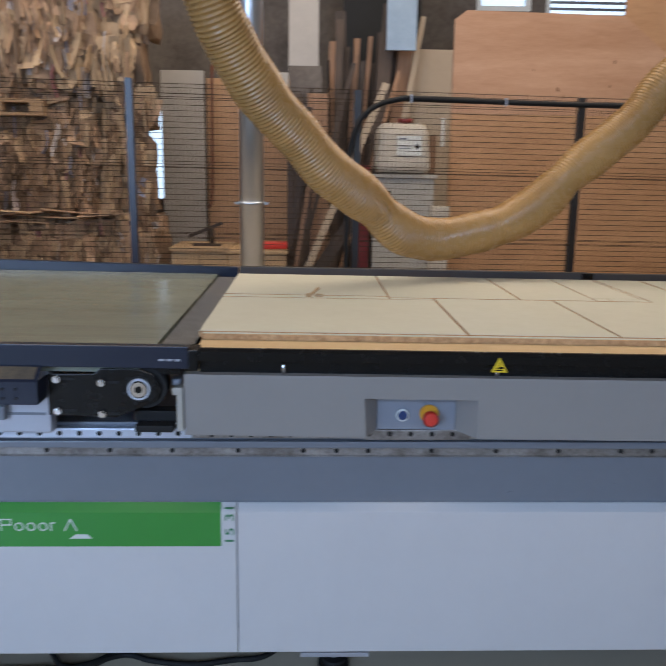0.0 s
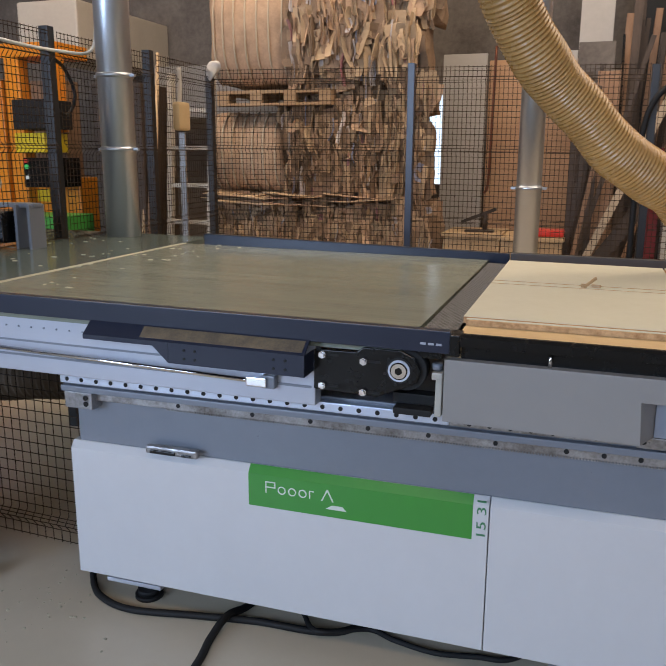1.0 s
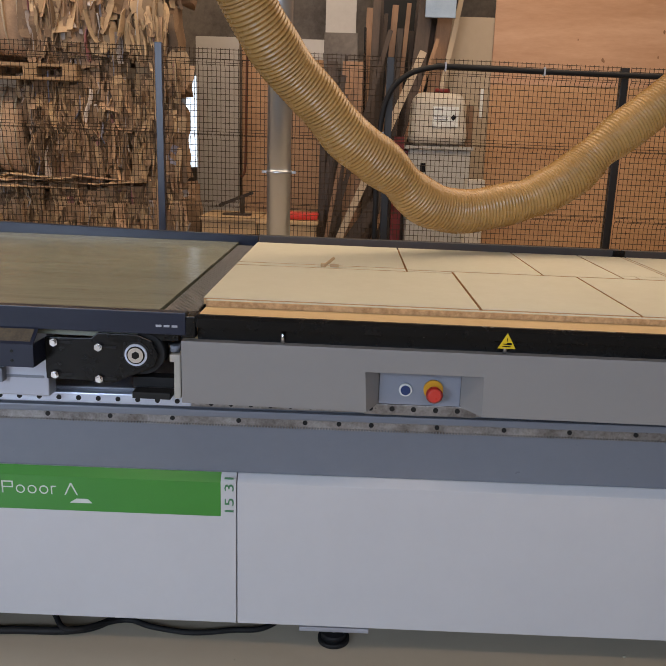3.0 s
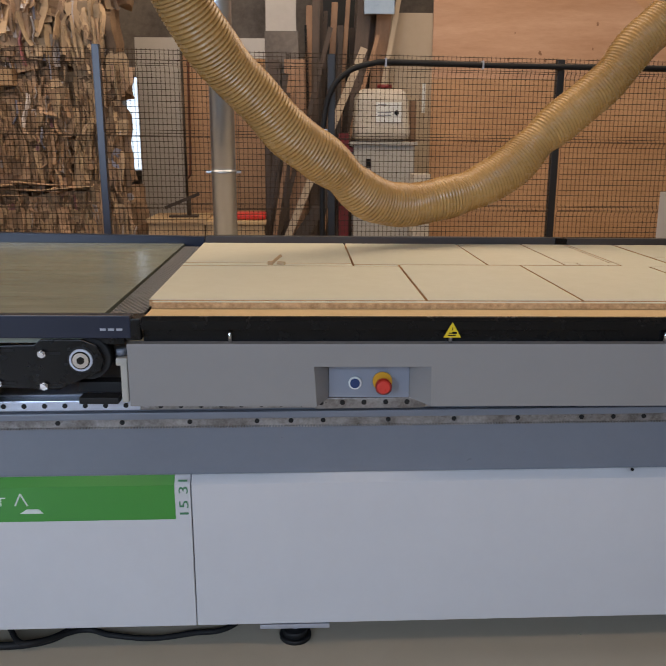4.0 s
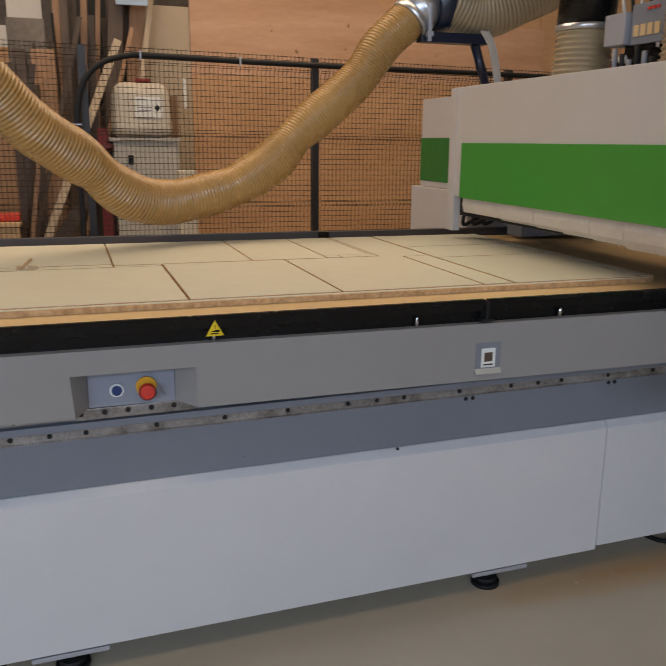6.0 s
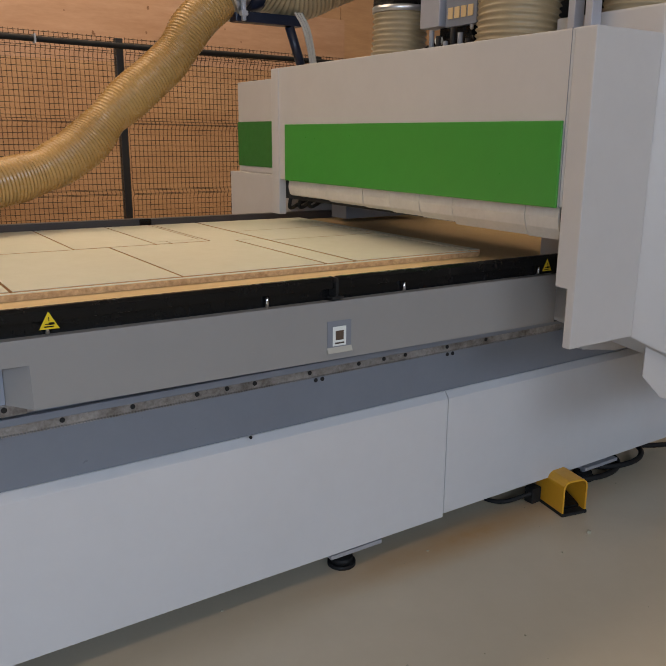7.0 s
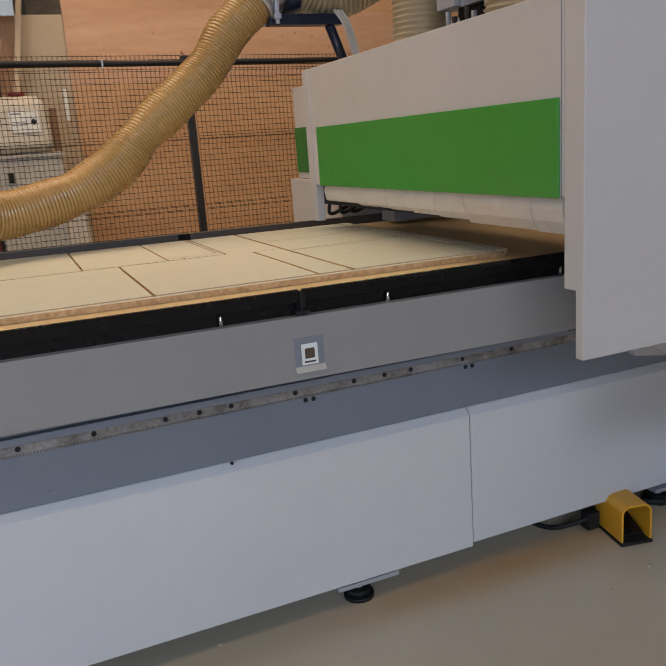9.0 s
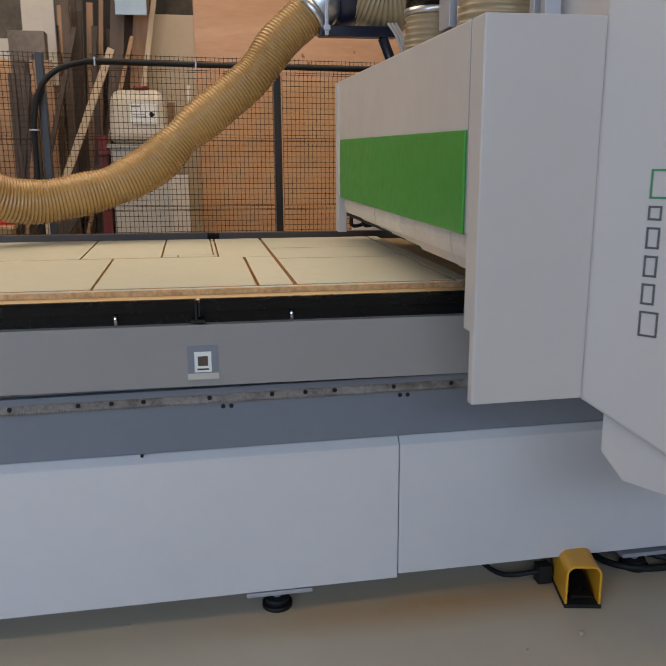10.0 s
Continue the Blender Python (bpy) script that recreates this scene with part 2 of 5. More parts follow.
def rods(*rows, seg=12):
    bm = bmesh.new()
    for p, q, r in rows:
        rod(bm, p, q, r, seg)
    return bm


def prism(bm, outline, axis, a, b, bevel=0.0):
    """A flat outline, drawn in the two other axes, drawn out along axis from a to b."""
    t = bmesh.new()

    def place(u, v, w):
        return {"x": (w, u, v), "y": (u, w, v), "z": (u, v, w)}[axis]

    lo = [t.verts.new(place(u, v, a)) for u, v in outline]
    hi = [t.verts.new(place(u, v, b)) for u, v in outline]
    n = len(outline)
    t.faces.new(lo)
    t.faces.new(hi)
    for i in range(n):
        t.faces.new((lo[i], lo[(i + 1) % n], hi[(i + 1) % n], hi[i]))
    bmesh.ops.recalc_face_normals(t, faces=t.faces)
    if bevel:
        bmesh.ops.bevel(t, geom=t.edges[:], offset=bevel, segments=2, affect="EDGES", profile=0.6)
    return join(bm, t)


def smooth_path(points, n):
    """A smooth line through the points, with n steps between two of them."""
    pts = [Vector(p) for p in points]
    pts = [pts[0] * 2 - pts[1]] + pts + [pts[-1] * 2 - pts[-2]]
    out = []
    for i in range(1, len(pts) - 2):
        a, b, c, d = pts[i - 1:i + 3]
        for k in range(n):
            t = k / n
            out.append(0.5 * ((2 * b) + (c - a) * t + (2 * a - 5 * b + 4 * c - d) * t * t + (3 * b - a - 3 * c + d) * t ** 3))
    return out + [pts[-2]]


def tube(bm, path, radius, seg=12, radii=None):
    """A round tube along a path; radii gives a radius for each point of it."""
    rings, side = [], None
    for i, p in enumerate(path):
        d = (path[min(i + 1, len(path) - 1)] - path[max(i - 1, 0)]).normalized()
        if side is None:
            side = d.orthogonal().normalized()
        side = (side - d * side.dot(d)).normalized()
        up = d.cross(side)
        r = radii[i] if radii else radius
        rings.append([bm.verts.new(p + (side * math.cos(2 * math.pi * k / seg) + up * math.sin(2 * math.pi * k / seg)) * r) for k in range(seg)])
    for a, b in zip(rings, rings[1:]):
        for k in range(seg):
            f = bm.faces.new((a[k], a[(k + 1) % seg], b[(k + 1) % seg], b[k]))
            f.smooth = True
    bm.faces.new(rings[0])
    bm.faces.new(rings[-1])
    return bm


def even_path(points, step):
    fine = smooth_path(points, 40)
    out, left = [fine[0]], 0.0
    for a, b in zip(fine, fine[1:]):
        d = (b - a).length
        while left + d >= step:
            a = a + (b - a) * ((step - left) / d)
            d = (b - a).length
            out.append(a)
            left = 0.0
        left += d
    return out


def ribbed(points, radius, pitch=0.016, rib=0.0045, seg=40, dents=()):
    """A spiral hose: a round tube whose radius swells at each rib."""
    path = even_path(points, pitch / 6)
    profile = (0.0, 0.05, 0.35, 1.0, 0.8, 0.1)
    sway = [1 + 0.022 * math.sin(i * pitch * 2.2) + 0.016 * math.sin(i * pitch * 5.1 + 1) for i in range(len(path))]
    for i in range(len(path)):
        for at, wide, amount in dents:
            sway[i] += amount * math.exp(-((i * pitch / 6 - at) / wide) ** 2)
    return tube(bmesh.new(), path, radius, seg, [(radius + rib * (profile[i % 6] - 0.6)) * sway[i] for i in range(len(path))])


def thing(name, at, label, category, group="", kind=""):
    ob = new(name)
    ob.empty_display_size = 0.1
    ob.location = at
    return tagged(ob, label, category, group, kind)


def part(name, bm, material, parent=None, label="", loc=None, flat=True):
    """Links a bmesh, drawn in the place's own metres, as one mesh object under a thing or a part."""
    if isinstance(bm, bmesh.types.BMesh):
        me = bpy.data.meshes.new(name)
        bmesh.ops.recalc_face_normals(bm, faces=bm.faces[:])
        bm.to_mesh(me)
        bm.free()
        me.materials.append(M[material])
    else:
        me = bm
    ob = new(name, me)
    if parent is not None:
        ob.parent = parent
        if parent.type == "EMPTY":
            ob.matrix_parent_inverse = Matrix.Translation(-parent.location)
    if loc is not None:
        ob.location = loc
    return tagged(ob, label)


def slope_down(ob, rate, rule=None):
    """Lets the upper face of a mesh fall slightly along x, as the table does."""
    for v in ob.data.vertices:
        v.co.z = rule(*v.co) if rule else v.co.z - rate * (v.co.x + ob.location.x - 0.15)


def solid(name, bm, material, label, category, group="", kind=""):
    return tagged(part(name, bm, material), label, category, group, kind)


def lettering(name, text, size, m, material, parent, depth=0.0008, label=""):
    curve = bpy.data.curves.new(name, "FONT")
    curve.body, curve.size, curve.extrude = text, size, depth
    tmp = new(name, curve)
    me = bpy.data.meshes.new_from_object(tmp.evaluated_get(bpy.context.evaluated_depsgraph_get()))
    bpy.data.objects.remove(tmp)
    me.transform(m)
    me.materials.clear()
    me.materials.append(M[material])
    return part(name, me, material, parent, label)


# ---- the hall ----
part_floor = solid("floor", boxes((-7, -7, -0.2, 6.5, 6.2, 0)), "floor", "grey coated concrete floor with wood dust", "floor", kind="structure")
X0, X1, Y0, Y1, H = -7.0, 6.5, -7.0, 6.0, 5.0
solid("wall_left", boxes((X0 - 0.2, Y0, 0, X0, Y1, H)), "wall", "plain grey rendered hall wall", "wall", kind="structure")
solid("wall_right", boxes((X1, Y0, 0, X1 + 0.2, Y1, H)), "wall", "plain grey rendered hall wall", "wall", kind="structure")
solid("wall_front", boxes((X0, Y0 - 0.2, 0, X1, Y0, H)), "wall", "plain grey rendered hall wall", "wall", kind="structure")
solid("ceiling", boxes((X0, Y0, H, X1, Y1 + 0.2, H + 0.2)), "ceiling", "plain hall ceiling of pale sheet", "ceiling", kind="structure")
# back wall with two window openings high up and a narrow gap of daylight
W1, W2, GAP = (1.62, 2.16, 2.95, 3.9), (2.30, 4.6, 2.85, 3.9), (-1.62, -1.36, 1.1, 2.0)
rows = [(X0, Y1, 0, GAP[0], Y1 + 0.2, H), (GAP[0], Y1, 0, GAP[1], Y1 + 0.2, GAP[2]), (GAP[0], Y1, GAP[3], GAP[1], Y1 + 0.2, H), (GAP[1], Y1, 0, W1[0], Y1 + 0.2, H)]
for x0, x1, z0, z1 in (W1, W2):
    rows += [(x0, Y1, 0, x1, Y1 + 0.2, z0), (x0, Y1, z1, x1, Y1 + 0.2, H)]
rows += [(W1[1], Y1, 0, W2[0], Y1 + 0.2, H), (W2[1], Y1, 0, X1, Y1 + 0.2, H)]
solid("wall_back", boxes(*rows), "dark_wall", "dark stained concrete hall wall", "wall", kind="structure")
solid("backdrop", boxes((-3, 8.0, 0, 6.5, 8.1, 6)), "glow", "bright overcast daylight outside the windows", "sky", kind="structure")


# ---- the machine: base, table, beam ----
machine = thing("cnc_router", (0.3, 0.7, 0), "grey and white router table with green stripe, dark frame", "machine")
PAN = ((-1.44, -0.1785), (-0.1755, 1.684), (1.687, 2.93))
for i, (a, b) in enumerate(PAN):
    bm = bmesh.new()
    zb = 0.1 if i < 2 else 0.112
    prism(bm, [(0, zb), (0.0, 0.514), (0.017, 0.535), (0.05, 0.535), (0.05, zb)], "x", a, b, 0.0015)
    p = part("side_panel", bm, "white", machine, "white sheet-metal panel with bevelled top edge")
    if i == 0:
        first = p
    if i == 1:
        second = p
part("frame", boxes((-1.42, 0.021, 0.16, 3.0, 1.3, 0.775), bevel=0.004), "grey", machine, "grey painted steel base")
# the lower box is added, unseen, to stop light passing under the machine
part("underbody", boxes((-1.35, 0.2, 0.11, 2.95, 1.2, 0.2), (-1.2, 0.34, 0.015, 2.9, 1.2, 0.109)), "rubber", machine)
part("rack", boxes((-1.38, -0.004, 0.676, 3.0, 0.022, 0.700), bevel=0.002), "dirty_steel", machine, "greasy toothed steel rack")
bm = bmesh.new()
for i in range(560):
    x = -1.1 + i * 0.0075
    box(bm, x, -0.0035, 0.671, x + 0.004, 0.02, 0.6765)
part("rack_teeth", bm, "dirty_steel", machine)
part("rail_bed", boxes((-1.42, -0.05, 0.712, 3.0, 0.03, 0.73), (-1.42, -0.035, 0.73, 3.0, 0.03, 0.775), bevel=0.003), "grey", machine)
part("linear_rail", boxes((-1.41, -0.062, 0.742, -0.28, -0.034, 0.768), bevel=0.003), "steel", machine, "bright ground steel guide rail")
part("linear_rail", boxes((-0.28, -0.062, 0.742, 3.0, -0.034, 0.768), bevel=0.003), "dirty_steel", machine, "dusty steel guide rail under the beam")
bolt = rods(((0, 0, 0), (0, -0.002, 0), 0.0062), seg=12)
me_bolt = part("rail_bolt", bolt, "rubber", machine, loc=(-1.385, -0.062, 0.755)).data
for i in range(1, 23):
    part("rail_bolt", me_bolt, "", machine, loc=(-1.385 + i * 0.0487, -0.062, 0.755))
for i in range(46):
    part("rail_bolt", me_bolt, "", machine, loc=(-0.23 + i * 0.0487, -0.062, 0.7525))
for x in (-1.06, -0.83, -0.66, -0.5, -0.34, -0.171, -0.002, 0.084, 0.166, 0.332, 0.501, 0.666, 0.832, 0.915, 0.995, 1.165, 1.33, 1.42, 1.5, 1.665, 1.83):
    part("rack_bolt", me_bolt, "", machine, loc=(x, -0.004, 0.689))
for x in (1.2, 1.222, 1.69, 1.712):
    part("bore", me_bolt, "", machine, loc=(x, 0.021, 0.655))
part("lip_screw", me_bolt, "", machine, loc=(0.982, 0.002, 0.538)).scale = (0.7, 2, 0.7)
# levelling feet
for x in (-1.247, 0.088, 1.338, 2.5):
    foot = part("foot", rods(((x, 0.085, 0), (x, 0.085, 0.012), 0.045), ((x, 0.085, 0.012), (x, 0.085, 0.03), 0.036), seg=24), "rubber", machine, "black rubber levelling foot")
    part("spindle", rods(((x, 0.085, 0.03), (x, 0.085, 0.2), 0.011), ((x, 0.085, 0.06), (x, 0.085, 0.075), 0.018), seg=12), "steel", foot)
    part("plate", boxes((x - 0.095, 0.0, 0.083, x + 0.095, 0.14, 0.096), bevel=0.002), "alu", foot)
# green field on the first panel: it runs over the bevel
gx0, gx1 = -0.848, -0.219
stripe = part("green_stripe", prism(bmesh.new(), [(-0.0012, 0.418), (-0.0012, 0.5144), (0.0162, 0.5362), (0.0165, 0.534), (0.0005, 0.514), (0.0005, 0.418)], "x", gx0, gx1), "green", first, "green adhesive stripe")
part("code_field", prism(bmesh.new(), [(-0.0008, 0.418), (-0.0008, 0.5142), (0.0164, 0.5358), (0.0165, 0.534), (0.0005, 0.514), (0.0005, 0.418)], "x", gx1 + 0.0005, gx1 + 0.04), "white", first)
turn = pose(gx1 + 0.034, -0.0018, 0.421, 90, 0, 0) @ pose(0, 0, 0, 0, 0, 90) @ Matrix.Diagonal((1.45, 0.95, 1, 1))
lettering("model_number", "15 31", 0.036, turn, "green_ink", first, label="green number on the panel")
# the product name, as plain shapes
x = gx0 + 0.052
for w, h in ((0.030, 0.034), (0.024, 0.024), (0.024, 0.024), (0.024, 0.024), (0.014, 0.024), (-0.014, 0), (0.036, 0.034)):
    if w < 0:
        x -= w
        continue
    s, z = 0.0032, 0.463
    if w > 0.035:
        bm = prism(bmesh.new(), [(x, z), (x + s * 1.2, z), (x + w / 2, z + h - s * 1.6), (x + w - s * 1.2, z), (x + w, z), (x + w / 2 + s * 0.6, z + h), (x + w / 2 - s * 0.6, z + h)], "y", -0.0022, -0.0012)
    elif w == 0.024:
        bm = bmesh.new()
        ring = [[bm.verts.new((x + w / 2 + (w / 2 - q) * math.cos(a * 0.3142), y, z + h / 2 + (h / 2 - q) * math.sin(a * 0.3142))) for a in range(20)] for q, y in ((0, -0.0022), (s, -0.0022), (s, -0.0012), (0, -0.0012))]
        for k in range(4):
            for a in range(20):
                bm.faces.new((ring[k][a], ring[k][(a + 1) % 20], ring[(k + 1) % 4][(a + 1) % 20], ring[(k + 1) % 4][a]))
    else:
        bm = boxes((x, -0.0022, z, x + s, -0.0012, z + h), (x + s, -0.0022, z + h - s, x + w, -0.0012, z + h))
        if w > 0.02:
            box(bm, x + w - s, -0.0022, z + h * 0.45, x + w, -0.0012, z + h - s)
            box(bm, x + s, -0.0022, z + h * 0.45, x + w - s, -0.0012, z + h * 0.45 + s)
    part("emblem_bar", bm, "letter", stripe, "white plain shape")
    x += w + 0.007
part("emblem_bar", prism(bmesh.new(), [(x - 0.03, 0.441), (x + 0.03, 0.441), (x + 0.018, 0.453), (x - 0.012, 0.453)], "y", -0.0022, -0.0012), "letter", stripe, "white wedge")
# pull handle on the first panel
h = part("handle", boxes((-1.168, -0.016, 0.537, -1.0, 0.004, 0.562), bevel=0.006), "dirty_steel", first, "steel latch handle")
part("grip", boxes((-1.15, -0.021, 0.541, -1.07, -0.014, 0.551), (-1.05, -0.021, 0.541, -1.02, -0.014, 0.548), bevel=0.002), "black", h)
# table: black rim, spoilboard
part("table_bed", boxes((-0.27, -0.08, 0.8, 2.95, 1.4, 0.925)), "navy", machine)
for a, b in ((-0.245, 1.139), (1.151, 2.9)):
    bm = bmesh.new()
    prism(bm, [(-0.165, 0.964), (-0.165, 0.985), (-0.158, 0.992), (-0.146, 0.992), (-0.142, 0.985), (-0.142, 0.964)], "x", a, b, 0.0015)
    part("front_rim", bm, "black", machine, "glossy black front rim of the table")
part("rim_back", boxes((-0.245, -0.142, 0.90, 2.9, -0.1385, 0.986)), "black", machine, "black plate behind the rim")
part("rim_end", boxes((-0.279, -0.163, 0.942, -0.246, -0.1, 0.992), bevel=0.003), "black", machine)
part("rim_clip", boxes((1.1385, -0.172, 0.942, 1.1435, -0.14, 0.991), (1.128, -0.172, 0.938, 1.162, -0.15, 0.944), (1.1465, -0.166, 0.95, 1.151, -0.14, 0.985)), "rubber", machine)
for x in (-0.049, 0.454, 0.956, 1.369, 1.883):
    part("pin", rods(((x, -0.152, 0.925), (x, -0.152, 0.966), 0.0045), seg=12), "chrome", machine)
part("rear_rim", boxes((-0.29, 1.40, 0.9, 1.235, 1.44, 0.988), (1.245, 1.40, 0.9, 2.9, 1.44, 0.986), bevel=0.003), "rim_grey", machine, "dark rear rim of the table")
part("rear_rim_joint", boxes((1.2, 1.393, 0.93, 1.25, 1.40, 0.987), bevel=0.002), "black", machine)
part("spoilboard", boxes((-0.276, -0.137, 0.926, 2.9, 1.399, 0.9515), bevel=0.002), "mdf", machine, "yellowish MDF spoilboard")


def warning_sign(x, z, s):
    sign = part("warning_sign", prism(bmesh.new(), [(x - s / 2, z), (x + s / 2, z), (x, z + s * 0.9)], "y", -0.1668, -0.1655), "sign", machine, "yellow triangular warning sticker")
    part("pictogram", boxes((x - s * 0.25, -0.1675, z + s * 0.1, x + s * 0.2, -0.1668, z + s * 0.16), (x - s * 0.02, -0.1675, z + s * 0.22, x + s * 0.26, -0.1668, z + s * 0.34), (x - s * 0.2, -0.1675, z + s * 0.24, x + s * 0.0, -0.1668, z + s * 0.29), (x - s * 0.02, -0.1675, z + s * 0.42, x + s * 0.02, -0.1668, z + s * 0.62)), "black", sign)


warning_sign(0.455, 0.947, 0.040)
warning_sign(1.905, 0.945, 0.040)
# the beam cover with the recess for the buttons
BX0, BX1, RZ0, RZ1 = -0.278, 1.955, 0.785, 0.931
bm = bmesh.new()
ra, rb, rc, rd = 0.141, 0.176, 0.368, 0.410
front, deep, back = -0.167, -0.112, -0.13
co = {"tl": (BX0, front, RZ1), "bl": (BX0, front, RZ0), "tr": (BX1, front, RZ1), "br": (BX1, front, RZ0 - 0.004), "r1": (ra, front, 0.878), "r2": (rd, front, 0.878), "r3": (rd + 0.002, front, RZ0 - 0.002), "r4": (ra + 0.006, front, RZ0 - 0.002),
      "d1": (rb, deep, 0.866), "d2": (rc, deep, 0.866), "d3": (rc, deep, 0.786), "d4": (rb, deep, 0.786)}
v = {k: bm.verts.new(p) for k, p in co.items()}
for f in (("tl", "r1", "r4", "bl"), ("tl", "tr", "r2", "r1"), ("tr", "br", "r3", "r2"), ("r1", "d1", "d4", "r4"), ("r1", "r2", "d2", "d1"), ("r2", "r3", "d3", "d2")):
    bm.faces.new([v[k] for k in f])
box(bm, BX0, front + 0.0005, RZ1 - 0.003, BX1, -0.12, RZ1 + 0.0008, bevel=0.001)
box(bm, BX0, front + 0.001, RZ0, BX0 + 0.003, -0.06, RZ1 - 0.003)
box(bm, BX1 - 0.003, front + 0.001, RZ0, BX1, -0.06, RZ1 - 0.003)
box(bm, BX0 + 0.003, front + 0.001, RZ0 + 0.001, ra, -0.09, RZ0 + 0.003)
box(bm, rd + 0.004, front + 0.001, RZ0 - 0.003, BX1 - 0.003, -0.09, RZ0 - 0.001)
cover = part("beam_cover", bm, "beam", machine, "grey sheet cover with recessed button panel")
plate = part("button_plate", boxes((rb + 0.001, deep - 0.002, 0.787, rc - 0.001, deep - 0.0004, 0.865)), "recess", cover, "blue-grey button plate")
es = part("emergency_stop", rods(((0.303, deep - 0.003, 0.828), (0.303, deep - 0.01, 0.828), 0.023), seg=32), "yellow", plate, "yellow collar of the emergency stop")
bm = rods(((0.303, deep - 0.011, 0.823), (0.303, deep - 0.025, 0.823), 0.013), seg=24)
rod(bm, (0.303, deep - 0.025, 0.823), (0.303, deep - 0.036, 0.823), 0.0185, 32, 0.0195)
rod(bm, (0.303, deep - 0.036, 0.823), (0.303, deep - 0.042, 0.823), 0.0195, 32, 0.013)
part("mushroom_button", bm, "red", es, "red mushroom button")
bt = part("push_button", rods(((0.238, deep - 0.003, 0.824), (0.238, deep - 0.008, 0.824), 0.0155), seg=32), "letter", plate, "white ring of a push button")
part("cap", rods(((0.238, deep - 0.008, 0.824), (0.238, deep - 0.011, 0.824), 0.0115), seg=24), "blue", bt, "dark blue button cap")
part("notch_rail", boxes((0.144, -0.114, 0.758, 0.408, -0.09, 0.7845), bevel=0.002), "dirty_steel", machine, "steel guide rail seen through the notch")
for x in (0.158, 0.209, 0.260, 0.312, 0.363):
    part("notch_bolt", me_bolt, "", machine, loc=(x, -0.114, 0.774))
# the framed sticker on the beam
px = 1.152
st = part("sticker_frame", boxes((px - 0.036, -0.1685, 0.806, px + 0.036, -0.1672, 0.882)), "grey", cover)
part("ledge", prism(bmesh.new(), [(-0.1685, 0.804), (-0.175, 0.800), (-0.175, 0.802), (-0.1685, 0.814)], "x", px - 0.037, px + 0.037), "cabinet", st)
part("sticker", boxes((px - 0.020, -0.1695, 0.817, px + 0.020, -0.1685, 0.867)), "letter", st, "white sticker with a dark square")
part("print", boxes((px - 0.012, -0.1700, 0.832, px + 0.012, -0.1695, 0.856)), "dark_wood", st, "small dark printed square")
part("print_line", boxes((px - 0.014, -0.1700, 0.822, px + 0.014, -0.1695, 0.826)), "dark_wood", st)
# beam end lies in shadow: navy darkens it in place of grey
part("beam_end", boxes((BX1 + 0.002, -0.10, 0.74, 2.35, -0.05, 0.91), bevel=0.003), "navy", machine)
part("beam_end_bore", rods(((2.02, -0.101, 0.85), (2.02, -0.104, 0.85), 0.012)), "black", machine)
part("beam_core", boxes((BX0 + 0.01, -0.085, 0.775, 2.9, 0.03, 0.925)), "grey", machine)

# ---- cut boards on the table ----
CUT = [(-0.286, 0.442, 0.125, 0.688), (0.450, 0.864, 0.125, 0.722), (0.872, 1.308, 0.125, 0.722), (1.318, 1.412, 0.125, 0.70),
       (-0.286, 0.287, 0.700, 0.748), (0.294, 0.442, 0.696, 0.722), (-0.286, 0.287, 0.762, 1.285), (0.294, 0.753, 0.735, 1.285), (0.760, 1.026, 0.735, 1.285),
       (1.033, 1.205, 0.79, 1.285), (1.211, 1.221, 0.79, 1.285), (1.033, 1.083, 0.735, 0.785), (1.088, 1.221, 0.735, 0.785), (1.228, 1.412, 0.707, 1.285),
       (1.424, 1.88, 0.125, 0.643), (1.424, 1.88, 0.653, 0.933), (1.424, 1.88, 0.943, 1.285)]
for x0, x1, y0, y1 in CUT:
    ob = thing("cut_board", ((x0 + x1) / 2, (y0 + y1) / 2, 0.951), "cream melamine chipboard piece, freshly cut, on the spoilboard", "board", "cut boards on the table")
    part("core", boxes((x0, y0, 0.951, x1, y1, 0.9680)), "chip", ob)
    part("face", boxes((x0, y0, 0.9681, x1, y1, 0.9690)), "melamine", ob)
off = thing("waste_strip", (1.95, 0.7, 0.951), "narrow chipboard offcut strip along the cut boards", "board")
part("core", boxes((1.887, 0.125, 0.951, 1.93, 1.285, 0.968)), "chip", off)
part("face", boxes((1.887, 0.125, 0.968, 1.93, 1.285, 0.969)), "melamine", off)
edge = thing("waste_edge", (0.9, 0.11, 0.951), "raw chipboard offcut along the front edge", "board")
part("core", boxes((-0.275, 0.098, 0.951, 1.9, 0.1185, 0.9655)), "chip", edge)
part("face", boxes((-0.275, 0.104, 0.9656, 1.9, 0.1185, 0.9668)), "melamine", edge, "narrow cream strip")
bm = bmesh.new()
join(bm, boxes((-0.026, -0.003, 0, 0.026, 0.003, 0.008)), pose(0.028, 0.72, 0.982, 0, -30, 40))
join(bm, boxes((-0.009, -0.004, 0, 0.009, 0.004, 0.012)), pose(0.008, 0.71, 0.9695, 0, 0, 10))
join(bm, boxes((-0.014, -0.004, 0, 0.014, 0.004, 0.010)), pose(0.045, 0.715, 0.970, 0, 0, -20))
solid("wood_scrap", bm, "wood", "small chipboard splinters lying on the cut board", "offcut")

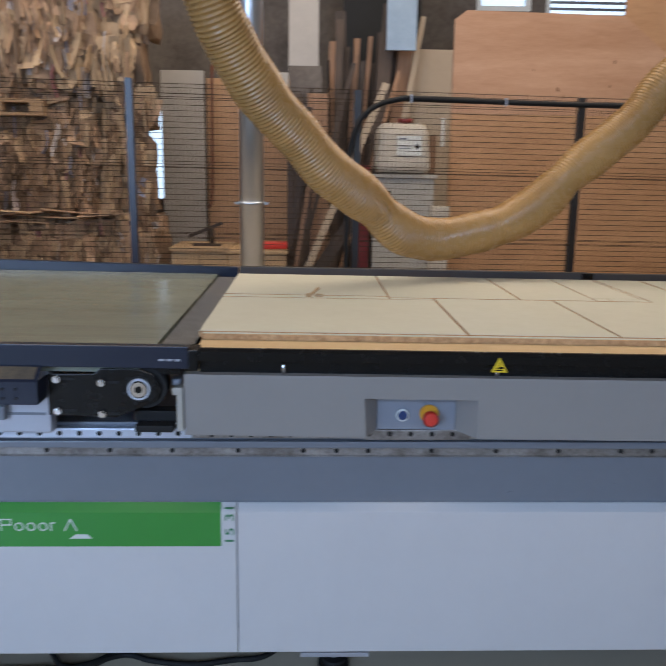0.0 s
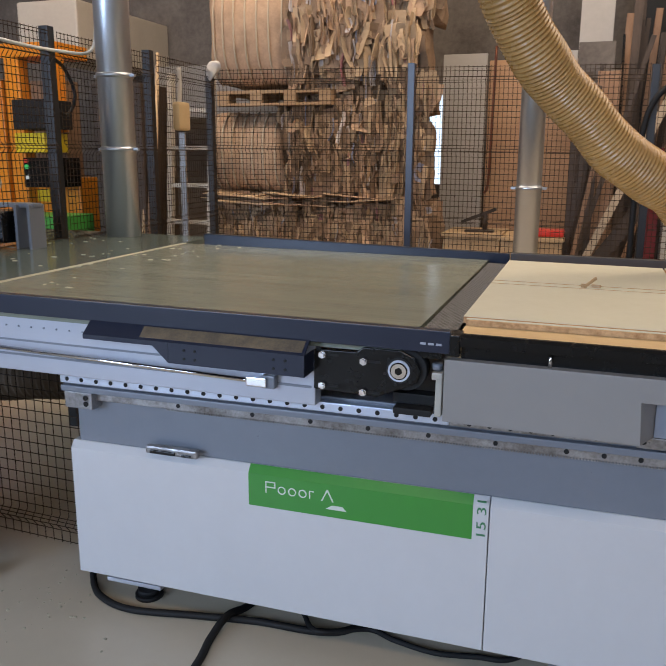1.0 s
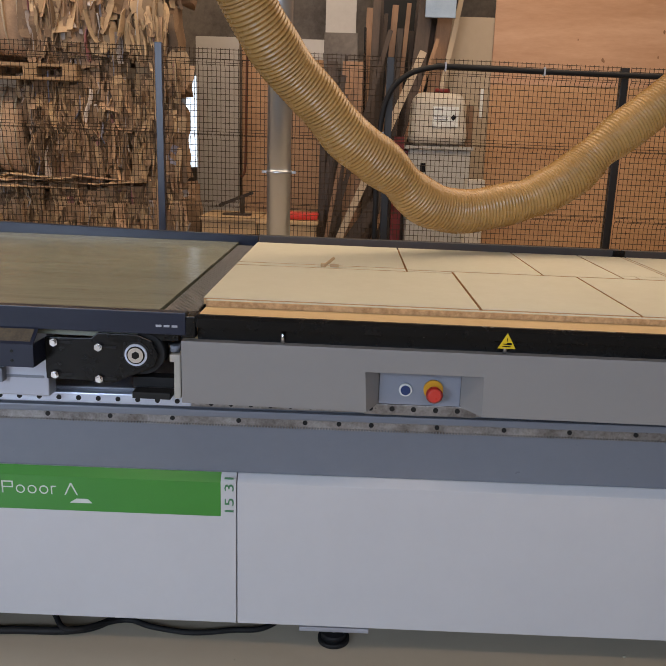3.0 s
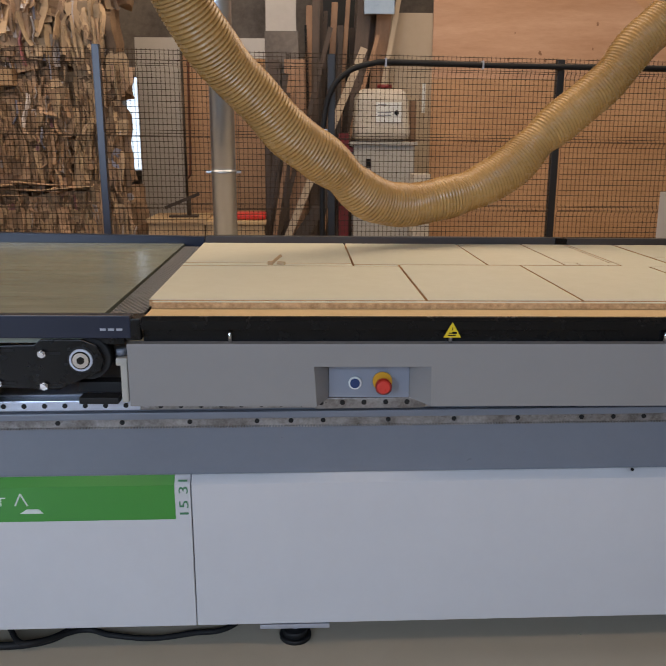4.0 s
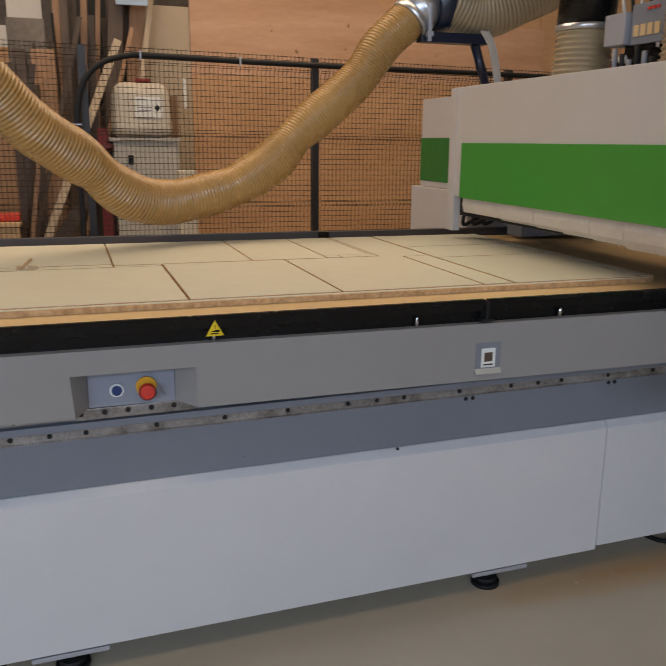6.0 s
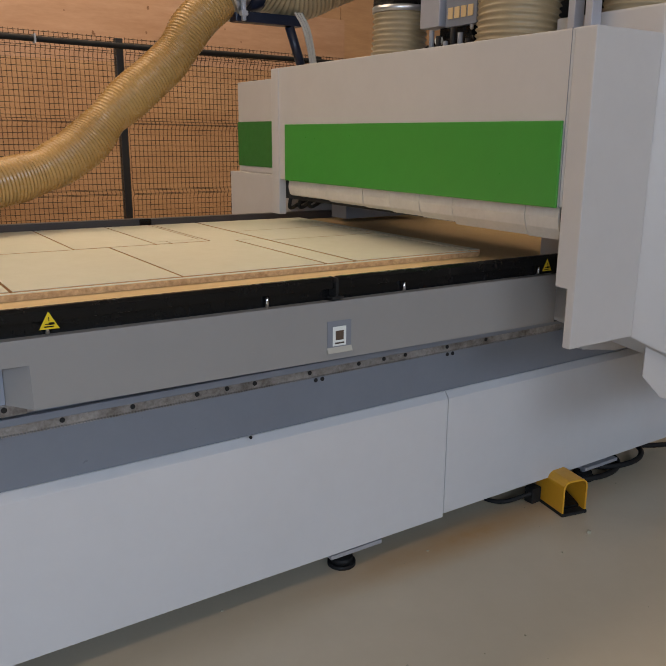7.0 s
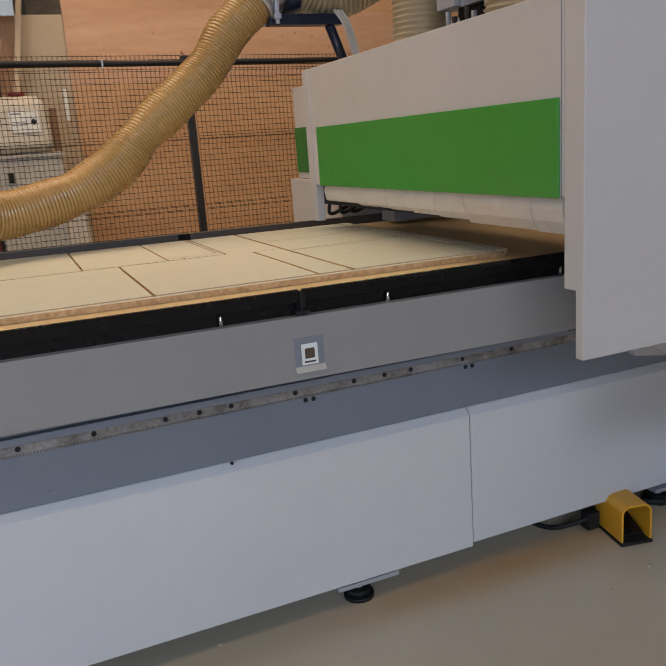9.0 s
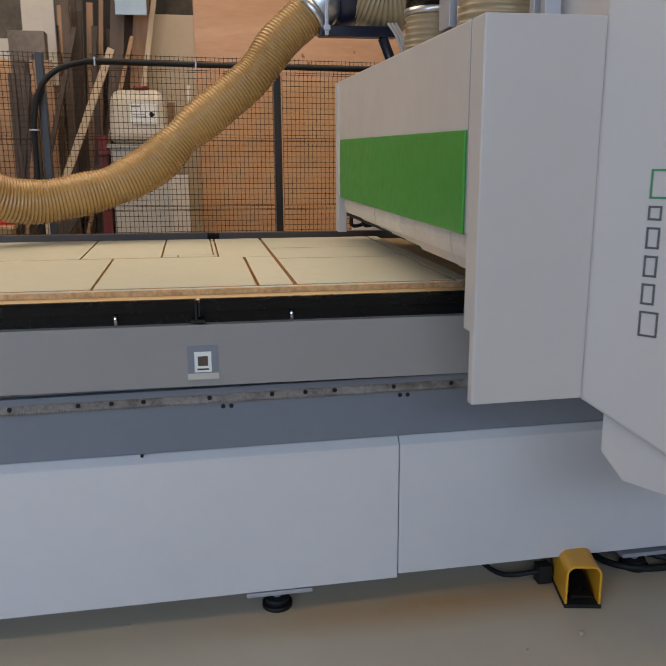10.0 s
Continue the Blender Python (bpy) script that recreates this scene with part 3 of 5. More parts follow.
# the table and what lies on it fall a little towards the gantry
LEVEL = ("front_rim", "rim_back", "rim_clip", "pin", "rear_rim", "rear_rim_joint", "spoilboard", "table_bed", "warning_sign", "beam_cover")
sloped = set()
for ob in [o for o in bpy.data.objects if o.type == "MESH"]:
    top = ob
    while top.parent is not None and top.parent.type == "MESH":
        top = top.parent
    on_table = top.parent is not None and top.parent.name.split(".")[0] in ("cut_board", "waste_strip", "waste_edge") or top.name == "wood_scrap"
    if (on_table or top.name.split(".")[0] in LEVEL) and ob.data.name not in sloped:
        sloped.add(ob.data.name)
        slope_down(ob, 0.009)
        if on_table:
            for v in ob.data.vertices:
                v.co.y += 0.011 * (v.co.y + 1.83)
                v.co.z += 0.001

# ---- infeed conveyor: rises slightly towards its far end ----
conv = thing("belt_conveyor", (-1.1, 0.7, 0), "belt conveyor with navy frame and worn greenish belt", "conveyor")
TILT = Matrix.Translation((-0.27, 0, 0.95)) @ Matrix.Rotation(radians(0.6), 4, "Y") @ Matrix.Translation((0.27, 0, -0.95))


def cpart(name, bm, material, parent=conv, label=""):
    bmesh.ops.transform(bm, matrix=TILT, verts=bm.verts)
    return part(name, bm, material, parent, label)


CL = -3.4
cpart("belt", boxes((-1.83, -0.135, 0.93, -0.385, 1.45, 0.953)), "belt", label="worn greenish conveyor belt with dusty streaks")
cpart("belt_far", boxes((CL, -0.135, 0.93, -1.845, 1.75, 0.953)), "glass_belt", label="glossy dark teal transfer belt with chips")
cpart("belt_seam", boxes((-1.85, -0.135, 0.931, -1.825, 1.45, 0.9545)), "dust")
cpart("front_frame", boxes((CL, -0.165, 0.948, -0.268, -0.138, 1.0), bevel=0.002), "navy", label="navy sheet-metal edge of the conveyor")
for i in range(3):
    cpart("slot", boxes((-0.335 + i * 0.018, -0.1665, 0.966, -0.322 + i * 0.018, -0.1655, 0.971)), "alu")
cpart("rear_frame", prism(bmesh.new(), [(-1.735, 0.92), (-1.735, 1.002), (-0.30, 0.982), (-0.30, 0.92)], "y", 1.455, 1.485, 0.003), "navy", label="navy rear edge of the conveyor")
bm = boxes((-0.378, -0.13, 0.925, -0.292, 1.40, 0.945))
cpart("grille_bed", bm, "black")
bm = bmesh.new()
for i in range(116):
    y = -0.12 + i * 0.013
    box(bm, -0.377, y, 0.9452, -0.293, y + 0.0038, 0.9490)
    for k in range(6):
        x = -0.376 + 0.0145 * k + (0.007 if i % 2 else 0)
        box(bm, x, y + 0.0045, 0.9452, x + 0.0045, y + 0.013, 0.9490)
cpart("grille", bm, "perforated", label="black perforated strip beside the belt")
# side beam and covers
cpart("side_beam", boxes((CL, -0.128, 0.775, -0.60, -0.085, 0.955), bevel=0.003), "alu", label="silver aluminium side beam")
cpart("beam_groove", boxes((CL, -0.131, 0.862, -0.61, -0.128, 0.867), (CL, -0.131, 0.82, -0.61, -0.128, 0.826)), "grey")
for i in range(13):
    cpart("beam_screw", rods(((-1.27 - i * 0.042, -0.129, 0.905), (-1.27 - i * 0.042, -0.131, 0.905), 0.0028), seg=10), "grey")
bm = bmesh.new()
prism(bm, [(-0.166, 0.951), (-0.203, 0.921), (-0.203, 0.868), (-0.200, 0.868), (-0.200, 0.919), (-0.166, 0.947)], "x", -0.965, -0.602)
prism(bm, [(-0.166, 0.951), (-0.203, 0.921), (-0.203, 0.909), (-0.200, 0.909), (-0.200, 0.919), (-0.166, 0.947)], "x", -1.215, -0.9655)
prism(bm, [(-1.01, 0.909), (-0.966, 0.868), (-0.966, 0.909)], "y", -0.203, -0.200)
box(bm, -0.605, -0.200, 0.868, -0.602, -0.135, 0.921)
guard = cpart("belt_guard", bm, "navy", label="navy sheet guard with a painted reflection on its slope")
for x in (-0.92, -0.89, -0.68, -0.65):
    for z in (0.905, 0.883):
        cpart("screw", rods(((x, -0.203, z), (x, -0.2055, z), 0.0035), seg=10), "rubber", guard)
# thin brown strip painted in place of the reflection on the slope
cpart("guard_dust", prism(bmesh.new(), [(-0.170, 0.9482), (-0.197, 0.9264), (-0.197, 0.9272), (-0.170, 0.9490)], "x", -1.05, -0.61), "guard_sheen", guard, "brown patch standing for a reflection on the guard")
bm = bmesh.new()
prism(bm, [(-0.598, 0.925), (-0.49, 0.927), (-0.475, 0.94), (-0.385, 0.94), (-0.35, 0.925), (-0.336, 0.895), (-0.345, 0.865), (-0.44, 0.822), (-0.598, 0.826)], "y", -0.146, -0.136, 0.002)
plate = cpart("bearing_plate", bm, "black", label="black bearing plate with slotted bolts")
cpart("bearing", rods(((-0.386, -0.147, 0.893), (-0.386, -0.152, 0.893), 0.026), seg=32), "steel", plate, "steel roller bearing")
cpart("bearing_seal", rods(((-0.386, -0.1465, 0.893), (-0.386, -0.1475, 0.893), 0.031), seg=32), "rubber", plate)
for a in range(6):
    c, s = 0.036 * math.cos(a * 1.047 + 0.3), 0.036 * math.sin(a * 1.047 + 0.3)
    cpart("plate_screw", rods(((-0.386 + c, -0.1465, 0.893 + s), (-0.386 + c, -0.149, 0.893 + s), 0.0035), seg=8), "rubber", plate)
cpart("bearing_gap", rods(((-0.386, -0.1525, 0.893), (-0.386, -0.1535, 0.893), 0.021), seg=32), "black", plate)
cpart("bearing_ring", rods(((-0.386, -0.1535, 0.893), (-0.386, -0.155, 0.893), 0.018), seg=32), "chrome", plate)
cpart("shaft", rods(((-0.386, -0.155, 0.893), (-0.386, -0.1575, 0.893), 0.009), seg=6), "black", plate)
cpart("pulley", rods(((-0.374, -0.134, 0.893), (-0.374, -0.09, 0.893), 0.05), ((-0.39, -0.09, 0.90), (-0.39, 0.0, 0.90), 0.044), seg=32), "rubber", conv, "black belt roller")
for x, z in ((-0.575, 0.915), (-0.472, 0.908), (-0.575, 0.838), (-0.472, 0.832)):
    cpart("slot", boxes((x, -0.1475, z - 0.003, x + 0.04, -0.1465, z + 0.003)), "rubber", plate)
    cpart("bolt", rods(((x, -0.147, z), (x, -0.155, z), 0.0095), ((x, -0.155, z), (x, -0.16, z), 0.0065), seg=6), "chrome", plate)
cpart("bracket", boxes((-0.41, -0.10, 0.80, -0.30, -0.06, 0.825), (-0.40, -0.14, 0.784, -0.31, -0.10, 0.80), bevel=0.002), "rubber")
cpart("end_block", boxes((-0.300, -0.145, 0.79, -0.284, -0.10, 0.885), (-0.310, -0.145, 0.878, -0.284, -0.1, 0.896), bevel=0.003), "cabinet", conv, "pale end block beside the beam")
cpart("end_cap", rods(((-0.300, -0.125, 0.90), (-0.300, -0.125, 0.915), 0.012), seg=16), "grey")
# pneumatic cylinder below the beam
rodp = cpart("cylinder_rod", rods(((-1.62, -0.145, 0.845), (-0.76, -0.145, 0.8275), 0.006), seg=12), "chrome", conv, "chrome piston rod")
cpart("cylinder", rods(((-2.6, -0.145, 0.872), (-1.62, -0.145, 0.849), 0.022), ((-1.63, -0.145, 0.85), (-1.6, -0.145, 0.849), 0.027), seg=24), "alu", conv, "silver air cylinder")
cpart("fork_head", boxes((-0.775, -0.157, 0.816, -0.72, -0.132, 0.84), bevel=0.003), "chrome", rodp)
cpart("fork_mount", boxes((-0.735, -0.15, 0.812, -0.70, -0.10, 0.846), bevel=0.003), "grey")
# supports
leg = cpart("leg", boxes((-2.3, -0.05, 0.08, -1.78, 0.03, 0.79), bevel=0.004), "grey", conv, "grey sheet-metal leg")
for x in (-2.2, -1.83):
    cpart("foot", rods(((x, 0.0, 0.0), (x, 0.0, 0.02), 0.04), ((x, 0, 0.02), (x, 0, 0.09), 0.012), seg=20), "rubber", leg)
part("foot_stub", boxes((-1.425, -0.03, 0.655, -1.33, 0.02, 0.705), bevel=0.003), "dirty_steel", conv, "rusty end stop of the rack")
part("stop_bore", rods(((-1.35, -0.031, 0.69), (-1.35, -0.034, 0.69), 0.008), ((-1.35, -0.031, 0.672), (-1.35, -0.034, 0.672), 0.008)), "black", conv)
# chips lying on the far belt
rng = random.Random(4)
bm = bmesh.new()
for i in range(90):
    x, y = rng.uniform(-2.9, -1.5), rng.uniform(0.1, 1.5)
    s = rng.uniform(0.003, 0.011)
    join(bm, boxes((-s, -s * 0.6, 0, s, s * 0.6, 0.002)), TILT @ pose(x, y, 0.9535, 0, 0, rng.uniform(0, 180)))
solid("belt_chips", bm, "dust", "scattered pale wood chips on the belt", "chips", kind="stuff")

# ---- gantry ----
gan = thing("gantry", (2.1, 0.5, 0.6), "white gantry bridge with wide green band over the table", "gantry")
GX = 1.735
bm = boxes((GX, -0.345, 1.14, 2.22, 1.205, 1.585), bevel=0.004)
part("bridge", bm, "gantry", gan, "white sheet-metal bridge")
part("bridge_seam", boxes((GX - 0.001, -0.3385, 1.14, GX + 0.004, -0.3365, 1.586)), "grey", gan)
part("end_strip", boxes((GX - 0.004, 1.155, 0.993, GX + 0.03, 1.215, 1.583), bevel=0.003), "gantry", gan)
part("green_band", boxes((GX - 0.008, -0.332, 1.138, GX + 0.0, 1.10, 1.362), bevel=0.003), "green", gan, "glossy green band across the bridge")
# strip curtain
bm = bmesh.new()
y, k = -0.33, 0
rng = random.Random(7)
while y < 1.08:
    w = rng.choice((0.16, 0.24, 0.12, 0.3))
    e = min(1.1, y + w)
    z0 = 1.050 + 0.03 * (y + 0.33) / 1.4
    b = bmesh.new()
    lo = GX + 0.012 + rng.uniform(0, 0.0015)
    prism(b, [(lo, 1.142), (lo - 0.004, 1.11), (lo + 0.003, 1.08), (lo + 0.018, z0), (lo + 0.022, z0), (lo + 0.008, 1.08), (lo + 0.004, 1.142)], "y", y + 0.0015, e - 0.0015)
    part("curtain_strip", b, "curtain", gan, "whitish plastic curtain strip")
    y = e
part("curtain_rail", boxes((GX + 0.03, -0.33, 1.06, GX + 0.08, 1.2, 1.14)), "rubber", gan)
# black box added below the white bridge to keep its underside dark
part("head_carriage", boxes((2.02, -0.3, 1.08, 2.2, 1.2, 1.14)), "rubber", gan, "black box added as the bridge's dark underside")
# front column cover: stepped, with a slanted front
cc = bmesh.new()
prism(cc, [(-0.345, 0.928), (-0.345, 1.586), (-0.412, 1.586), (-0.412, 0.766), (-0.385, 0.766), (-0.385, 0.928)], "x", GX, 2.0, 0.004)
part("column_cover", cc, "gantry", gan, "white stepped cover of the front column")
PA, PB = (2.0005, -0.408), (2.19, -0.645)
bm = bmesh.new()
prism(bm, [PA, PB, (2.95, PB[1]), (2.95, -0.05), (PA[0], -0.05)], "z", 0.70, 1.66)
for v in bm.verts:
    if v.co.z < 0.8:
        v.co.z = 0.764 if v.co.x < 2.1 else 0.63 if v.co.y < -0.4 else 0.70
bmesh.ops.bevel(bm, geom=bm.edges[:], offset=0.006, segments=2, affect="EDGES", profile=0.6)
part("drive_cover", bm, "gantry", gan, "white slanted cover of the drive")
SK = Vector((PB[0] - PA[0], PB[1] - PA[1], 0)).normalized()
bm = prism(bmesh.new(), [(0, 0.78), (0, 0.642), (0.055, 0.582), (0.245, 0.566), (0.245, 0.78)], "y", 0, 0.02, 0.003)
bmesh.ops.transform(bm, matrix=Matrix(((SK.x, -SK.y, 0, 2.047), (SK.y, SK.x, 0, -0.43), (0, 0, 1, 0), (0, 0, 0, 1))), verts=bm.verts)
part("drive_cover_skirt", bm, "gantry", gan)
part("mount_plate", prism(bmesh.new(), [(2.22, 0.66), (2.26, 0.60), (2.45, 0.57), (2.7, 0.57), (2.7, 0.69), (2.22, 0.69)], "y", -0.045, -0.015, 0.002), "gantry", gan)
part("mount_bolt", rods(((2.38, -0.046, 0.625), (2.38, -0.05, 0.625), 0.012)), "grey", gan)
# product name up the slanted face, as plain strokes
d = Vector((PB[0] - PA[0], PB[1] - PA[1], 0)).normalized()
nrm = Vector((d.y, -d.x, 0))
m = Matrix((( d.x, 0, nrm.x, PA[0] + nrm.x * 0.0012), (d.y, 0, nrm.y, PA[1] + nrm.y * 0.0012), (0, 1, 0, 0), (0, 0, 0, 1)))
z = 0.93
for h in (0.055, 0.045, 0.045, 0.045, 0.03, 0.06):
    u0, u1, w = 0.115, 0.155 if h > 0.05 else 0.143, 0.0045
    bm = boxes((u0, z, -0.001, u0 + w, z + h, 0.001), (u0 + w, z, -0.001, u1 - w, z + w, 0.001), (u1 - w, z, -0.001, u1, z + h, 0.001), (u0 + w, z + h - w, -0.001, u1 - w, z + h, 0.001))
    bmesh.ops.transform(bm, matrix=m, verts=bm.verts)
    part("emblem_bar", bm, "green_ink" if h == 0.06 else "grey_ink", gan, "outlined bar on the slanted cover")
    z += h + 0.014
# rear column
part("rear_column", boxes((2.02, 1.3, 1.13, 2.6, 2.1, 1.585), bevel=0.004), "gantry", gan, "white rear column cover")
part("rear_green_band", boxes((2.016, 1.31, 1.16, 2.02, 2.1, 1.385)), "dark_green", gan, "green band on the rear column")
part("rear_base", boxes((1.99, 1.5, 0.15, 2.7, 2.15, 1.128), bevel=0.004), "gantry", gan)
part("rear_link", boxes((2.1, 1.19, 0.95, 2.5, 1.31, 1.5)), "grey", gan)
for k in range(3):
    part("drag_cable", tube(bmesh.new(), smooth_path([(1.8 + k * 0.05, 1.14, 1.12), (1.79 + k * 0.05, 1.17, 1.02), (1.9 + k * 0.05, 1.25, 1.03), (2.1, 1.3, 1.1)], 8), 0.008, 8), "rubber", gan)

# ---- extraction hose ----
HP = [(1.68, 1.56, 1.9), (1.648, 1.56, 1.873), (1.539, 1.55, 1.775), (1.427, 1.53, 1.634), (1.271, 1.5, 1.506), (1.135, 1.47, 1.399), (0.998, 1.43, 1.274), (0.842, 1.38, 1.19), (0.689, 1.33, 1.15), (0.541, 1.28, 1.129), (0.414, 1.22, 1.151),
      (0.327, 1.17, 1.204), (0.26, 1.12, 1.266), (0.182, 1.07, 1.325), (0.069, 1, 1.407), (-0.032, 0.93, 1.52), (-0.128, 0.86, 1.617), (-0.201, 0.78, 1.718), (-0.256, 0.72, 1.815), (-0.307, 0.66, 1.935), (-0.394, 0.58, 2.25), (-0.444, 0.5, 3.2), (-0.444, 0.5, 4.95)]
hose = thing("extraction_hose", (1.6, 1.5, 1.8), "long cream ribbed plastic extraction hose, sagging in a bow", "hose")
part("hose_wall", ribbed(HP, 0.0855, 0.0142, 0.0052, 40, ((0.78, 0.05, -0.10), (0.93, 0.06, 0.08), (1.16, 0.05, -0.06), (1.32, 0.07, 0.03), (1.62, 0.05, 0.03), (1.78, 0.05, -0.08), (1.92, 0.06, 0.05))), "hose", hose)
part("hose_clamp", rods(((1.672, 1.56, 1.882), (1.695, 1.564, 1.902), 0.100), seg=40), "galv", hose, "shiny steel hose clamp")
elbow = thing("duct_elbow", (1.8, 1.6, 1.75), "dark grey sheet duct piece with lever damper on a bracket", "duct")
part("duct", rods(((1.69, 1.563, 1.898), (1.80, 1.60, 1.985), 0.094), seg=40), "galv", elbow)
part("collar", rods(((1.79, 1.60, 1.96), (1.93, 1.62, 1.985), 0.115), seg=40), "navy", elbow)
part("damper_lever", boxes((1.735, 1.46, 1.80, 1.75, 1.48, 1.96), (1.728, 1.455, 1.82, 1.757, 1.485, 1.84), bevel=0.002), "alu", elbow, "steel clamp lever")
part("arm", boxes((1.72, 1.5, 1.80, 2.06, 1.56, 1.845), bevel=0.004), "navy", elbow, "dark carrying arm")
part("strut", rods(((2.0, 1.52, 1.80), (2.10, 1.55, 1.58), 0.022)), "navy", elbow)
h2 = thing("flexible_hose", (2.1, 1.6, 1.9), "milky ribbed extraction hose above the bridge", "hose", "hoses on the bridge")
part("hose_wall", ribbed([(1.90, 1.61, 1.99), (2.05, 1.6, 1.96), (2.25, 1.55, 2.03), (2.5, 1.45, 2.2), (2.7, 1.35, 2.6), (2.7, 1.3, 3.2)], 0.125, 0.02), "hose_clear", h2)
cable = thing("bridge_cable", (2.1, 1.55, 1.6), "pale bundled cables tied beside the strut", "cable")
for k in range(3):
    part("strand", tube(bmesh.new(), smooth_path([(2.02 + k * 0.016, 1.5, 1.86), (2.07 + k * 0.014, 1.5, 1.78), (2.13 + k * 0.012, 1.53, 1.6), (2.14 + k * 0.012, 1.55, 1.5)], 8), 0.007, 8), "curtain", cable)
red = thing("red_hose", (2.6, 1.0, 1.59), "red and black air hose over the bridge", "hose")
part("hose_wall", tube(bmesh.new(), smooth_path([(2.2, 1.15, 1.58), (2.35, 1.12, 1.66), (2.6, 1.1, 1.69), (2.9, 1.05, 1.7)], 8), 0.016, 10), "red", red)
part("hose_end", tube(bmesh.new(), smooth_path([(2.12, 1.17, 1.55), (2.3, 1.13, 1.66), (2.6, 1.1, 1.72), (2.9, 1.05, 1.74)], 8), 0.012, 10), "rubber", red)
for cx, cy, r in ((1.96, 0.66, 0.098), (1.98, 0.09, 0.125), (2.12, -0.24, 0.10)):
    hh = thing("flexible_hose", (cx, cy, 1.59), "milky ribbed extraction hose above the bridge", "hose", "hoses on the bridge")
    if cy > 0.5:
        part("hose_wall", ribbed([(cx, cy, 1.56), (cx + 0.006, cy, 1.66), (cx + 0.01, cy, 1.762)], r, 0.019, 0.007), "hose_clear", hh)
        part("hose_clamp", rods(((cx + 0.01, cy, 1.752), (cx + 0.01, cy, 1.772), r + 0.006), seg=40), "galv", hh, "shiny steel hose clamp")
        part("collar", rods(((cx + 0.01, cy, 1.772), (cx + 0.02, cy, 2.0), r + 0.003), seg=40), "black", hh, "black duct collar")
        part("duct", rods(((cx + 0.02, cy, 2.0), (cx + 0.02, cy, 4.95), r), seg=40), "galv", hh)
        continue
    part("hose_wall", ribbed([(cx, cy, 1.56), (cx + 0.01, cy, 1.72), (cx + 0.06, cy + 0.03, 1.95), (cx + 0.15, cy + 0.06, 2.3), (cx + 0.2, cy, 3.0)], r, 0.017, 0.007), "hose_clear", hh)
unit = thing("valve_unit", (1.98, 0.37, 1.59), "dark air-valve block with gauge and fittings", "valve")
part("block", boxes((1.95, 0.25, 1.58, 2.05, 0.47, 1.64), (1.97, 0.28, 1.64, 2.05, 0.44, 1.68), bevel=0.004), "black", unit)
part("gauge", rods(((1.95, 0.41, 1.635), (1.935, 0.41, 1.635), 0.014), seg=20), "letter", unit)
part("silver_block", boxes((1.93, 0.40, 1.68, 2.0, 0.50, 1.78), bevel=0.003), "alu", unit)
part("label_block", boxes((1.95, 0.24, 1.675, 2.04, 0.39, 1.80), bevel=0.003), "grey", unit)
for k in range(4):
    part("tag", boxes((1.946, 0.255 + k * 0.032, 1.70, 1.9495, 0.278 + k * 0.032, 1.735)), "mdf", unit, "small yellowish tag")
spin = thing("spindle_unit", (2.15, 0.1, 1.585), "black spindle housing with covers above the bridge", "machine part")
part("housing", boxes((2.1, -0.30, 1.586, 2.21, 0.50, 2.25), bevel=0.008), "black", spin)
part("motor_cover", boxes((2.04, -0.02, 1.586, 2.099, 0.2, 1.95), bevel=0.01), "rubber", spin)
part("top_plate", boxes((2.02, 0.2, 1.90, 2.099, 0.5, 1.93), bevel=0.003), "alu", spin)
for k in range(5):
    part("air_line", tube(bmesh.new(), smooth_path([(1.96 + 0.012 * k, 0.27 + 0.045 * k, 1.66), (1.97, 0.27 + 0.05 * k, 1.86), (2.05, 0.2 + 0.07 * k, 1.96), (2.11, 0.2 + 0.07 * k, 1.95)], 8), 0.006, 8), "rubber" if k % 2 else "curtain", spin, "thin air line")
for k in range(3):
    part("signal_lamp", boxes((1.944, 0.262 + 0.02 * k, 1.775, 1.9495, 0.274 + 0.02 * k, 1.783)), "red", unit, "small red signal lamp")
frame_bars = thing("bridge_uprights", (1.98, -0.16, 1.585), "two slim aluminium uprights on the bridge", "frame")
for y in (-0.145, -0.205):
    part("upright", boxes((1.95, y - 0.012, 1.585, 1.99, y + 0.012, 2.6), bevel=0.002), "alu", frame_bars)
part("motor_box", boxes((2.13, -0.12, 1.585, 2.2, -0.05, 1.95), bevel=0.01), "rubber", frame_bars, "dark motor housing")
for k in range(6):
    part("fitting", rods(((1.935, 0.26 + k * 0.036, 1.584), (1.935, 0.26 + k * 0.036, 1.63 + 0.02 * (k % 3)), 0.009), seg=10), "grey" if k % 2 else "rubber", unit)

# ---- steel ducts ----
def duct(x, y, r, clamps, label):
    d = thing("steel_duct", (x, y, 0), label, "duct", "steel ducts")
    part("pipe", rods(((x, y, 0), (x, y, H), r), seg=40), "galv", d)
    for z in clamps:
        part("clamp", rods(((x, y, z), (x, y, z + 0.022), r + 0.006), seg=40), "galv", d)
        for a in (-r - 0.03, r):
            part("clamp_lug", boxes((x + a, y - 0.010, z + 0.004, x + a + 0.03, y + 0.010, z + 0.018), bevel=0.002), "galv", d)


duct(-0.325, 2.62, 0.068, (1.2,), "slim shiny galvanised duct with a clamp")
duct(-2.288, 1.62, 0.086, (1.40, 1.755), "thick dull galvanised duct with riveted clamp")


